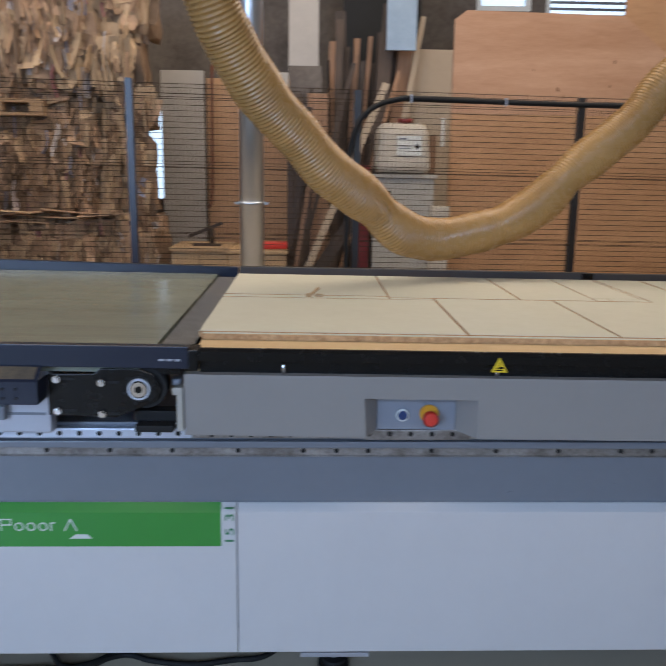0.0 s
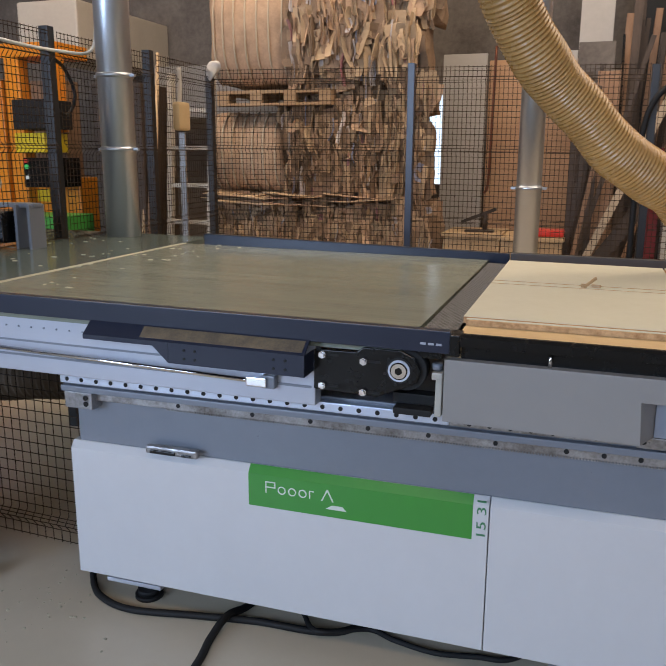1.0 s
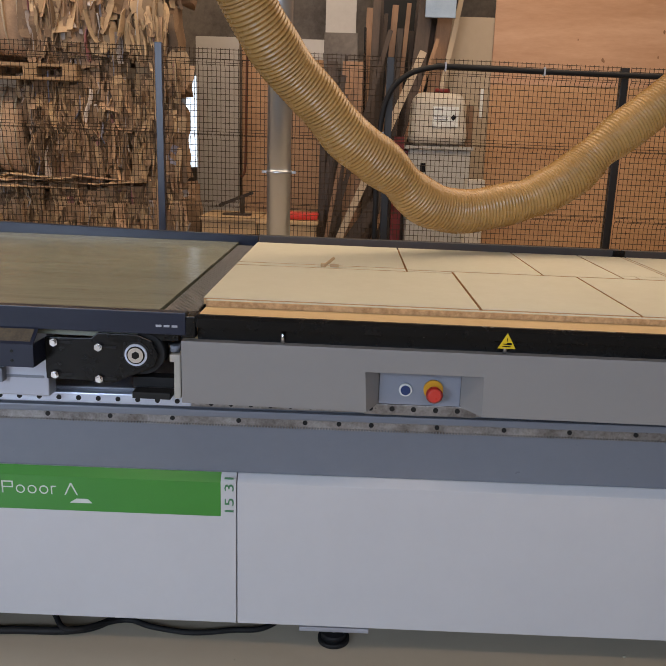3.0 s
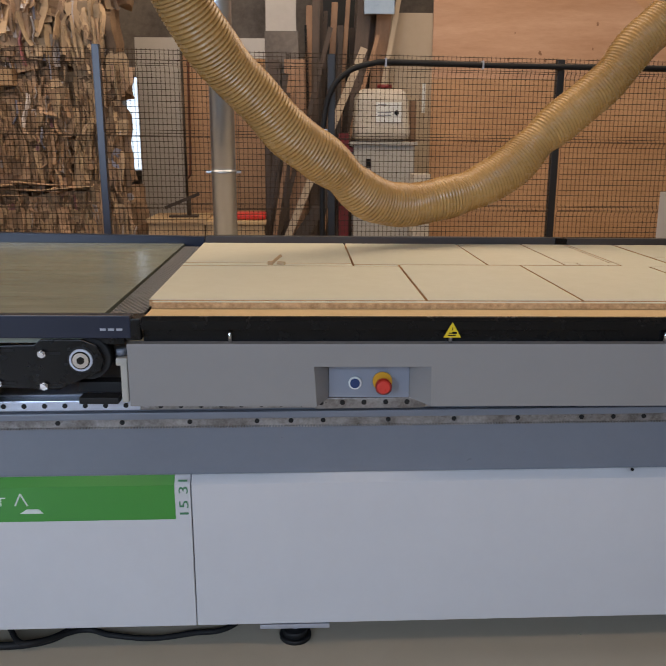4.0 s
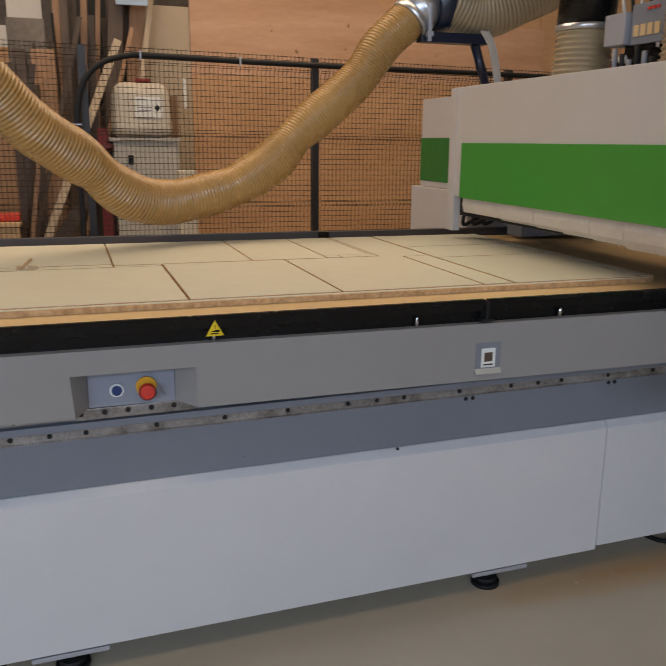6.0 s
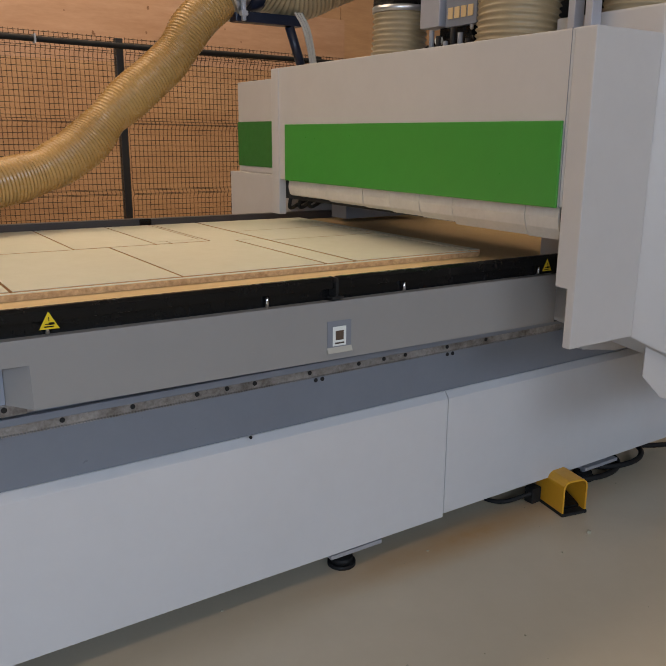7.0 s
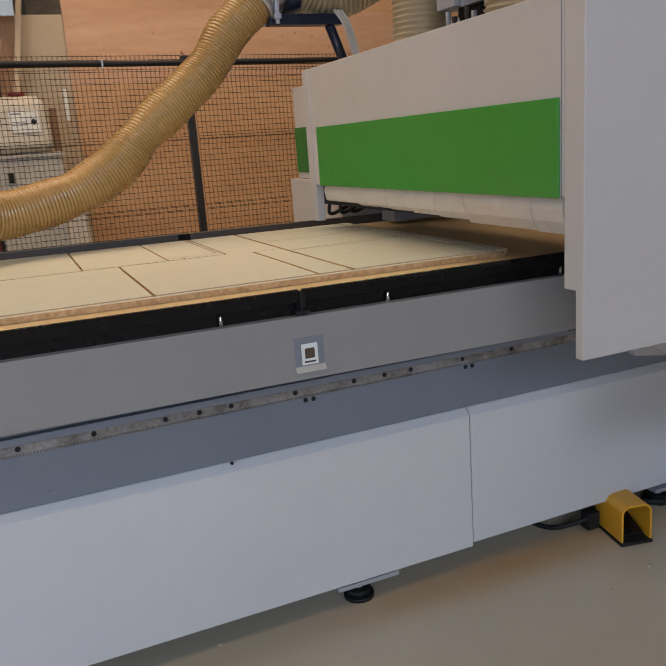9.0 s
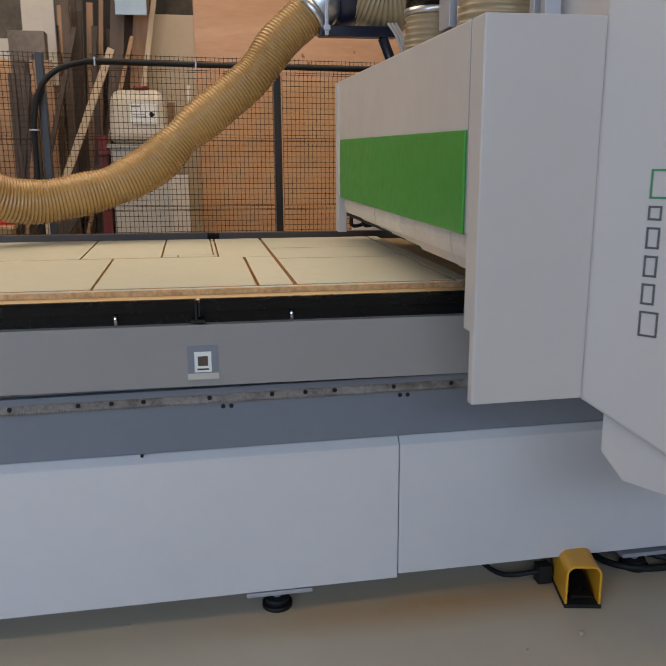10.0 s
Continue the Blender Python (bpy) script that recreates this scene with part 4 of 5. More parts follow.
# ---- safety fence ----
def mesh_panel(name, a, b, z0, z1, parent, pitch=0.0265, zpitch=0.0335, folds=(0.56, 0.988, 1.412, 1.83), r=0.002):
    """Welded wire mesh from a to b (in plan): crossing wires, with V-shaped folds along some heights."""
    a, b = Vector((*a, 0)), Vector((*b, 0))
    d = (b - a).normalized()
    n = Vector((-d.y, d.x, 0))
    L = (b - a).length
    verts, faces = [], []

    def wire(p, q):
        e = (q - p).normalized()
        u = e.orthogonal().normalized() * r
        w = e.cross(u)
        i = len(verts)
        for c in (p, q):
            for k in range(3):
                ang = k * 2.0944
                verts.append(c + u * math.cos(ang) + w * math.sin(ang))
        for k in range(3):
            faces.append((i + k, i + (k + 1) % 3, i + 3 + (k + 1) % 3, i + 3 + k))

    levels = [z0]
    for f in folds:
        if z0 < f - 0.03 and f + 0.03 < z1:
            levels += [f - 0.028, f, f + 0.028]
    levels.append(z1)

    def out(z):
        return max([0.0] + [0.022 * (1 - abs(z - f) / 0.028) for f in folds if abs(z - f) < 0.028])

    count = int(L / pitch)
    for i in range(count + 1):
        p = a + d * (i * L / count)
        for lo, hi in zip(levels, levels[1:]):
            wire(p - n * out(lo) + Vector((0, 0, lo)), p - n * out(hi) + Vector((0, 0, hi)))
    z = z0 + 0.01
    rows_z = []
    while z < z1:
        rows_z.append(z)
        z += zpitch
    rows_z += [z1 - 0.007] + [f for f in folds if z0 < f < z1] + [f + 0.02 for f in folds if z0 < f < z1]
    for z in rows_z:
        o = -n * (out(z) + r * 1.6)
        wire(a + o + Vector((0, 0, z)), b + o + Vector((0, 0, z)))
    me = bpy.data.meshes.new(name)
    me.from_pydata([tuple(v) for v in verts], [], faces)
    me.materials.append(M["wire"])
    return part(name, me, "", parent, "black welded wire mesh")


FY, FT = 2.97, 1.915
fence = thing("safety_fence", (0, FY, 0), "black wire mesh safety fence with square posts", "fence")
PX = (-2.47, -1.09, 0.30, 1.69, 3.08, 4.47)
for i, x in enumerate(PX):
    post = part("post", boxes((x - 0.022, FY, 0, x + 0.022, FY + 0.05, FT + (0.02 if i == 1 else -0.005)), bevel=0.003), "post_reflecting" if i == 1 else "post", fence, "dark square steel post")
    part("post_plate", boxes((x - 0.06, FY - 0.05, 0, x + 0.06, FY + 0.1, 0.008)), "navy", post)
for a, b in zip(PX, PX[1:]):
    mesh_panel("mesh_panel", (a + 0.03, FY - 0.006), (b - 0.03, FY - 0.006), 0.10, FT, fence)
for ob in fence.children_recursive:
    slope_down(ob, 0.0, lambda x, y, z: z * (1 - 0.0088 * (x + 1.09)))
side = thing("safety_fence", (-2.47, 1.5, 0), "black wire mesh side fence with square posts", "fence")
PY = (2.97, 2.24, 1.36, -0.3)
for y in PY[1:]:
    part("post", boxes((-2.50, y - 0.024, 0, -2.45, y + 0.024, 1.97), bevel=0.003), "post", side)
for a, b in zip(PY, PY[1:]):
    mesh_panel("mesh_panel", (-2.44, b + 0.03), (-2.44, a - 0.03), 0.10 if a > 2 else 0.98, 1.95, side)
low = thing("low_fence", (-1.9, 0.45, 0), "wire mesh guard below the conveyor", "fence")
mesh_panel("mesh_panel", (-2.6, 0.30), (-1.45, 0.24), 0.02, 0.80, low, 0.036, 0.04, (0.1,), 0.002)
# black cable along the fence
tubeob = thing("conduit", (0.3, 2.95, 0), "thick black conduit bent along the fence", "cable")
part("conduit_tube", tube(bmesh.new(), smooth_path([(0.245, 2.93, 0.1), (0.243, 2.93, 1.2), (0.256, 2.93, 1.52), (0.305, 2.93, 1.69), (0.41, 2.93, 1.79), (0.556, 2.93, 1.833), (0.66, 2.93, 1.838), (1.2, 2.93, 1.824), (1.75, 2.93, 1.816), (2.65, 2.93, 1.808), (3.6, 2.93, 1.795)], 10), 0.0165, 14), "rubber", tubeob)
for p in ((0.62, 2.93, 1.836), (1.20, 2.93, 1.824), (0.25, 2.93, 1.45)):
    part("cable_tie", boxes((p[0] - 0.024 if p[0] < 0.3 else p[0] - 0.004, 2.905, p[2] - (0.004 if p[0] < 0.3 else 0.024), p[0] + (0.024 if p[0] < 0.3 else 0.004), 2.955, p[2] + (0.004 if p[0] < 0.3 else 0.024))), "alu", tubeob)


# ---- cardboard bales ----
def bale(x0, x1, y0, y1, z0, z1, seed, label, pale=0.3):
    """A pressed bale: a lumpy body, folded sheets standing out of its faces, and tight straps."""
    rng = random.Random(seed)
    ob = thing("cardboard_bale", ((x0 + x1) / 2, (y0 + y1) / 2, z0), label, "bale", "stacked bales")
    b = bmesh.new()
    bmesh.ops.create_cube(b, size=1)
    bmesh.ops.subdivide_edges(b, edges=b.edges[:], cuts=9, use_grid_fill=True)
    for v in b.verts:
        c = Vector(((x0 + x1) / 2 + v.co.x * (x1 - x0), (y0 + y1) / 2 + v.co.y * (y1 - y0), (z0 + z1) / 2 + v.co.z * (z1 - z0)))
        e = max(abs(v.co.x), abs(v.co.z))
        c.y += 0.07 + 0.10 * max(0.0, e - 0.28) / 0.22
        v.co = c + noise.noise_vector(c * 5 + Vector((seed, 0, 0))) * 0.05
    part("core", b, "card", ob)
    groups = {"card": bmesh.new(), "card_pale": bmesh.new(), "paper": bmesh.new(), "print_blue": bmesh.new(), "print_red": bmesh.new()}
    for i in range(int((x1 - x0) * (z1 - z0) * 640)):
        mat = rng.choices(("card", "card_pale", "paper", "print_blue", "print_red"), (1.0, pale, 0.10, 0.025, 0.02))[0]
        bm = groups[mat]
        big = rng.random() < 0.30 and mat in ("card", "card_pale")
        w, h = (rng.uniform(0.06, 0.16), rng.uniform(0.10, 0.30)) if big else (rng.uniform(0.012, 0.07), rng.uniform(0.05, 0.28))
        yaw = rng.uniform(-35, 35) if big else rng.choice((-1, 1)) * rng.uniform(20, 85)
        curl, wave, thick = rng.uniform(-0.022, 0.022), rng.uniform(-0.008, 0.008), rng.choice((0.003, 0.005, 0.009))
        x, z = rng.uniform(x0 + 0.02, x1 - 0.02), rng.uniform(z0 + 0.02, z1 - 0.02)
        e = max(abs((x - (x0 + x1) / 2) / (x1 - x0)), abs((z - (z0 + z1) / 2) / (z1 - z0)))
        depth = rng.uniform(-0.02, 0.03 if big else 0.055) - 0.07 * max(0.0, e - 0.28) / 0.22
        m = pose(x, y0 - depth, z, rng.gauss(0, 6), rng.gauss(0, 9), yaw)
        ring = []
        for k in range(6):
            t = k / 5 - 0.5
            bend = curl * t * t * 4 + wave * math.sin(7 * t + i)
            trim = 1 - 0.35 * rng.random() * (abs(t) > 0.45)
            ring.append([bm.verts.new(m @ Vector((u * w * 0.5 * trim, bend + v * thick * 0.5, t * h))) for u, v in ((-1, -1), (1, -1), (1, 1), (-1, 1))])
        for a, c in zip(ring, ring[1:]):
            for k in range(4):
                bm.faces.new((a[k], a[(k + 1) % 4], c[(k + 1) % 4], c[k]))
        bm.faces.new(ring[0])
        bm.faces.new(ring[-1])
    for mat, bm in groups.items():
        if len(bm.verts):
            tagged(part("cardboard_scrap", bm, mat, ob), kind="stuff")
        else:
            bm.free()
    return ob


def rounded_bale(x0, x1, y0, y1, z0, z1, seed, label):
    """A bale whose outer sheets bulge, tied with several straps."""
    ob = thing("cardboard_bale", ((x0 + x1) / 2, (y0 + y1) / 2, z0), label, "bale", "stacked bales")
    b = bmesh.new()
    bmesh.ops.create_cube(b, size=1)
    bmesh.ops.subdivide_edges(b, edges=b.edges[:], cuts=13, use_grid_fill=True)
    straps = [x0 + (x1 - x0) * (k + 0.5) / 7 for k in range(7)]

    def shape(u, w, q):
        z = (z0 + z1) / 2 + q * (z1 - z0)
        x = (x0 + x1) / 2 + u * (x1 - x0)
        y = (y0 + y1) / 2 + w * (y1 - y0)
        near = min(abs(x - s) for s in straps)
        y += (0.16 * (abs(q) * 2) ** 3 + 0.08 * (abs(u) * 2) ** 4) * (1 if w < 0 else 0) - 0.02 * min(1, near / 0.06)
        return Vector((x, y, z))

    for v in b.verts:
        c = shape(*v.co)
        v.co = c + noise.noise_vector(c * 4 + Vector((seed, 1, 0))) * 0.025
    for f in b.faces:
        f.smooth = True
    part("core", b, "card", ob)
    for s in straps:
        pts = [shape((s - (x0 + x1) / 2) / (x1 - x0), -0.5, q / 10 - 0.5) + Vector((0, -0.012, 0)) for q in range(11)]
        part("strap", tube(bmesh.new(), pts, 0.008, 6), "strap", ob, "tight pale strap")
    return ob


BY = 3.95
rounded_bale(-2.98, -2.30, BY, 4.9, 1.94, 2.78, 3, "bulging strapped cardboard bale on top of the stack")
bale(-2.30, -1.56, BY - 0.02, 4.5, 1.92, 2.85, 11, "bale of crumpled coloured cardboard and paper")
bale(-1.56, -1.24, BY + 0.02, 4.25, 1.90, 2.34, 12, "loose pale cardboard boxes on the stack", 2.5)
bale(-1.56, -1.16, BY + 0.1, 4.3, 2.36, 2.85, 19, "loose pale cardboard boxes on the stack", 1.5)
rounded_bale(-2.98, -2.36, BY - 0.04, 4.9, 1.10, 1.72, 5, "strapped cardboard bale on a pallet")
bale(-2.36, -1.54, BY, 4.5, 1.08, 1.80, 13, "pressed bale of folded brown cardboard")
bale(-1.54, -1.30, BY + 0.05, 4.2, 1.08, 1.82, 14, "pale cardboard boxes crushed into a bale", 2.0)
bale(-3.02, -2.2, BY - 0.05, 4.9, 0.15, 0.98, 15, "pressed bale of pale cardboard", 1.2)
bale(-2.2, -1.28, BY - 0.05, 4.9, 0.15, 1.0, 16, "pressed bale of mixed cardboard", 0.6)


def pallet(x0, x1, y0, y1, z, label):
    ob = thing("pallet", ((x0 + x1) / 2, y0, z), label, "pallet", "pallets in the stack")
    part("deck", boxes((x0, y0, z + 0.09, x1, y1, z + 0.115), bevel=0.003), "pallet", ob)
    part("bottom_board", boxes((x0, y0, z, x1, y0 + 0.1, z + 0.02), bevel=0.003), "pallet", ob)
    for k in range(4):
        x = x0 + (x1 - x0 - 0.1) * k / 3
        part("block", boxes((x, y0, z + 0.02, x + 0.1, y0 + 0.14, z + 0.09), bevel=0.003), "pallet", ob)


pallet(-2.85, -1.9, BY - 0.1, 4.9, 1.76, "pale wooden pallet between bales")
rng = random.Random(21)
for k in range(14):
    w = rng.uniform(0.25, 0.6)
    b = boxes((-w / 2, 0, 0, w / 2, rng.uniform(0.3, 0.8), 0.006))
    bmesh.ops.transform(b, matrix=pose(rng.uniform(-2.9, -1.6), BY - 0.14 + rng.uniform(0, 0.08), 1.0 + k * 0.006, rng.uniform(-3, 6), rng.uniform(-5, 5), rng.uniform(-12, 12)), verts=b.verts)
    solid("flat_carton", b, "card_pale" if k % 3 else "card", "flattened cardboard sheet squeezed between bales", "cardboard", "flattened cartons")
for flap in ([(-1.42, 1.92), (-1.05, 1.9), (-1.07, 1.79), (-1.117, 1.755), (-1.13, 1.70), (-1.22, 1.69), (-1.42, 1.66)], [(-1.42, 1.64), (-1.2, 1.66), (-1.13, 1.63), (-1.12, 1.5), (-1.105, 1.32), (-1.14, 1.22), (-1.13, 1.13), (-1.42, 1.08)]):
    solid("flat_carton", prism(bmesh.new(), [(x - 0.035, z) for x, z in flap], "y", BY + 0.10, BY + 0.108), "card", "torn cardboard flap hanging out of a bale", "cardboard", "flattened cartons")
bale(-1.35, -1.20, BY + 0.06, 4.28, 1.08, 1.60, 23, "crushed cardboard boxes at the end of the stack", 0.3)
bale(-1.35, -1.16, BY + 0.06, 4.28, 1.72, 1.93, 24, "crushed cardboard boxes at the end of the stack", 0.3)
bale(-1.33, -1.14, BY + 0.06, 4.28, 0.15, 1.02, 25, "crushed cardboard boxes at the end of the stack", 0.5)
pallet(-3.0, -1.08, BY - 0.06, 4.9, 0.0, "wooden pallet under the bales")

# ---- back of the hall ----
PLY = 4.9
ply = solid("board_wall", boxes((0.80, PLY + 0.02, 0, 1.22, PLY + 0.04, 2.42), bevel=0.002), "pale_ply", "pale board leaning upright against the wall", "board")
bm = bmesh.new()
prism(bm, [(1.22, 1.9), (1.22, 2.66), (1.32, 2.735), (2.66, 2.715), (3.02, 2.44), (4.6, 2.40), (4.6, 1.9)], "y", PLY, PLY + 0.018)
sheet = solid("plywood_sheet", bm, "ply", "pinkish plywood sheet with cut-off corners", "board")
rng = random.Random(31)
for k in range(16):
    x, z, r = rng.uniform(1.4, 3.6), rng.uniform(1.97, 2.36), rng.uniform(0.006, 0.014)
    knot = rods(((0, 0, 0), (0, 0.0016, 0), r), seg=10)
    bmesh.ops.transform(knot, matrix=pose(x, PLY - 0.0015, z) @ Matrix.Diagonal((0.7, 1, 1.3, 1)), verts=knot.verts)
    part("knot", knot, "knot", sheet)
panels = tagged(new("panel_wall"), "brown wooden board cladding behind the fence", "wall", kind="structure")
for k in range(4):
    part("panel", boxes((1.222 + k * 0.85, PLY + 0.003, 0, 2.0715 + k * 0.85, PLY + 0.022, 1.897)), "osb", panels)
for k in range(4):
    part("panel", boxes((2.67 + k * 0.95, PLY + 0.023, 1.9, 3.614 + k * 0.95, PLY + 0.04, 3.6), bevel=0.002), "osb", panels)
for k in range(2):
    part("panel", boxes((-0.92 + k * 0.46, 5.3, 0, -0.466 + k * 0.46, 5.32, 2.2), bevel=0.002), "osb", panels)
solid("grey_sheet", boxes((-1.31, 5.2, 0.0, -0.93, 5.24, 2.25), bevel=0.003), "door", "tall grey plastic sheet standing upright", "sheet")
cp = thing("copper_pipe", (-0.9, 5.15, 0.8), "thin copper pipe bent at its lower end", "pipe")
part("pipe", tube(bmesh.new(), smooth_path([(-0.85, 5.15, 2.3), (-0.86, 5.15, 1.6), (-0.87, 5.15, 1.15), (-0.9, 5.13, 1.06)], 8), 0.012, 10), "copper", cp)
for x0, x1, z in ((-1.04, -0.62, 0.815), (-0.61, -0.17, 0.80)):
    wb = thing("wooden_cabinet", ((x0 + x1) / 2, 4.2, 0), "low plain wooden cabinet with pale top", "cabinet", "wooden cabinets")
    part("body", boxes((x0, 4.0, 0, x1, 4.5, z - 0.03), bevel=0.004), "wood", wb)
    part("top", boxes((x0 - 0.015, 3.98, z - 0.028, x1 + 0.015, 4.52, z), bevel=0.004), "wood", wb)
    part("door_gap", boxes(((x0 + x1) / 2 - 0.003, 3.998, 0.05, (x0 + x1) / 2 + 0.003, 4.0, z - 0.06)), "dark_wood", wb)
solid("red_bag", boxes((-0.40, 4.05, 0.801, -0.16, 4.25, 0.85), bevel=0.018), "red", "crumpled red plastic bag on a wooden cabinet", "bag")
clamp = thing("hand_tool", (-0.8, 4.15, 0.816), "dark metal hand tool on the cabinet", "tool")
bm = boxes((-0.90, 4.1, 0.816, -0.68, 4.18, 0.83))
join(bm, boxes((-0.14, -0.02, -0.012, 0.14, 0.02, 0.012)), pose(-0.80, 4.14, 0.94, 0, -22, 0))
rod(bm, (-0.75, 4.14, 0.83), (-0.75, 4.14, 0.97), 0.018)
part("body", bm, "dark_wood", clamp)


# long timbers, pipes and boards leaning against the wall
def leaning(name, x, lean, w, z1, mat, label, y=4.7, d=0.03):
    b = boxes((-w / 2, -d / 2, 0, w / 2, d / 2, z1), bevel=0.002)
    bmesh.ops.transform(b, matrix=pose(x, y, 0.0, -4, 0, 0) @ pose(0, 0, 0, 0, lean, 0), verts=b.verts)
    solid(name, b, mat, label, "timber", "timbers leaning against the wall")


LEAN = [(-0.02, 0, 0.10, 2.05, "mid_wood"), (0.09, 1, 0.16, 1.85, "mid_wood"), (0.13, 2, 0.10, 2.45, "mid_wood"), (0.0, -1, 0.05, 2.2, "dark_wood"), (0.20, 1, 0.06, 2.6, "dark_wood"), (0.27, 3, 0.05, 2.5, "mid_wood"),
        (0.30, -1, 0.09, 2.7, "dark_wood"), (0.36, 2, 0.05, 2.3, "dark_wood"), (0.42, 5, 0.11, 2.75, "dark_wood"), (-0.27, 22.7, 0.055, 2.25, "pale_ply"), (0.14, 14, 0.13, 2.8, "dark_wood"), (0.55, 6, 0.12, 2.6, "mid_wood"), (0.47, 10, 0.04, 2.7, "pale_ply"),
        (-0.10, 0, 0.04, 1.5, "dark_wood"), (0.05, 4, 0.035, 1.6, "dark_wood"), (0.62, -2, 0.05, 2.3, "dark_wood"), (-0.34, 34, 0.10, 1.45, "dark_wood"), (-0.25, 15, 0.035, 2.3, "dark_wood"), (-0.25, 7.7, 0.04, 1.9, "dark_wood"), (-0.20, 9, 0.03, 1.8, "mid_wood"),
        (-0.16, 5, 0.025, 2.05, "dark_wood"), (0.24, 2, 0.03, 2.42, "dark_wood"), (0.33, 4, 0.035, 2.5, "mid_wood"), (0.40, 1, 0.03, 2.2, "dark_wood"), (0.10, 16, 0.03, 2.3, "mid_wood"), (0.46, 3, 0.045, 2.55, "dark_wood"), (0.38, 6, 0.03, 2.6, "mid_wood"), (0.2, -1, 0.022, 2.3, "rubber")]
for k, (x, lean, w, z1, mat) in enumerate(LEAN):
    pale = mat == "pale_ply"
    leaning("timber", x, lean, w, z1, mat, "pale slanting batten leaning against the wall" if pale else "long dark board leaning against the wall" if mat == "dark_wood" else "long brown board leaning against the wall", 4.15 if lean > 20 else 4.72 - 0.06 * (k % 5) - (0.45 if k > 15 and k < 21 else 0))
solid("grey_box", boxes((-0.16, 4.45, 0, 0.10, 4.6, 2.21), bevel=0.004), "dark_wall", "narrow grey steel locker among the timbers", "locker")
leaning("timber", -0.09, 0, 0.09, 2.0, "dark_wood", "dark upright board before the locker", 4.28)
leaning("timber", 0.07, 0, 0.16, 2.0, "mid_wood", "wide brown board before the locker", 4.26)
leaning("timber", -0.145, 0, 0.05, 1.9, "dark_wood", "dark upright board before the locker", 4.25)
leaning("timber", -0.02, 1, 0.05, 1.75, "dark_wood", "dark upright board before the locker", 4.22)
leaning("grey_board", -0.05, 0, 0.26, 3.0, "door", "tall grey panel behind the timbers", 5.0, 0.02)
leaning("dark_sheet", 0.55, 2, 0.7, 3.3, "rubber", "large dark sheet leaning against the wall", 5.2, 0.02)
solid("wall_panel", boxes((-0.41, 4.98, 2.06, -0.18, 5.0, 2.22), bevel=0.003), "door", "small pale panel fixed high beside the locker", "panel")
foil = boxes((0.62, 4.6, 2.36, 0.86, 4.62, 3.0), bevel=0.004)
solid("blue_foil", foil, "blue_foil", "pale blue plastic foil hanging over a board", "foil")
# container and cabinet behind the fence
drum = thing("plastic_container", (0.77, 4.55, 1.38), "cream plastic container with white label", "container")
b = bmesh.new()
box(b, 0.53, 4.35, 1.383, 0.98, 4.75, 1.79, bevel=0.085, seg=5)
for v in b.verts:
    top = max(0.0, v.co.z - 1.62) / 0.17
    v.co.x += (0.755 - v.co.x) * 0.16 * top
    v.co.y += 0.05 * top * (v.co.y < 4.55)
part("body", b, "drum", drum)
part("label_sheet", boxes((0.70, 4.346, 1.53, 0.90, 4.3495, 1.68)), "letter", drum, "white paper label with a diamond mark")
part("diamond", prism(bmesh.new(), [(0.84, 1.60), (0.862, 1.575), (0.884, 1.60), (0.862, 1.625)], "y", 4.343, 4.3459), "black", drum)
part("text_bar", boxes((0.715, 4.344, 1.655, 0.78, 4.346, 1.665), (0.715, 4.344, 1.60, 0.82, 4.346, 1.606), (0.715, 4.344, 1.58, 0.82, 4.346, 1.586)), "grey", drum)
part("lid", rods(((0.78, 4.5, 1.788), (0.78, 4.5, 1.82), 0.06), seg=20), "deep_red", drum)
ecab = thing("metal_cabinet", (0.77, 4.6, 0), "pale grey metal cabinet below the container", "cabinet")
part("body", boxes((0.53, 4.4, 0.02, 1.02, 4.85, 1.35), bevel=0.006), "cabinet", ecab)
part("top", boxes((0.50, 4.38, 1.352, 1.04, 4.87, 1.382), bevel=0.005), "cabinet", ecab)
part("lock", boxes((0.63, 4.385, 1.18, 0.67, 4.399, 1.25), bevel=0.003), "black", ecab)
solid("steel_upright", boxes((0.42, 4.5, 0, 0.50, 4.58, 1.45), (0.43, 4.42, 1.3, 0.56, 4.5, 1.34), bevel=0.004), "deep_red", "dark red steel upright beside the cabinet", "post")
solid("side_batten", boxes((0.985, 4.5, 1.383, 1.04, 4.53, 1.70), bevel=0.003), "mid_wood", "short dark batten beside the container", "batten")
solid("tube_lamp_strip", boxes((1.14, 4.86, 1.62, 1.165, 4.89, 1.86), bevel=0.004), "letter", "short white plastic strip on the board", "strip")
solid("small_box", boxes((0.98, 4.2, 0.02, 1.12, 4.36, 1.14), bevel=0.01), "drum", "narrow pale box standing beside the cabinet", "box")

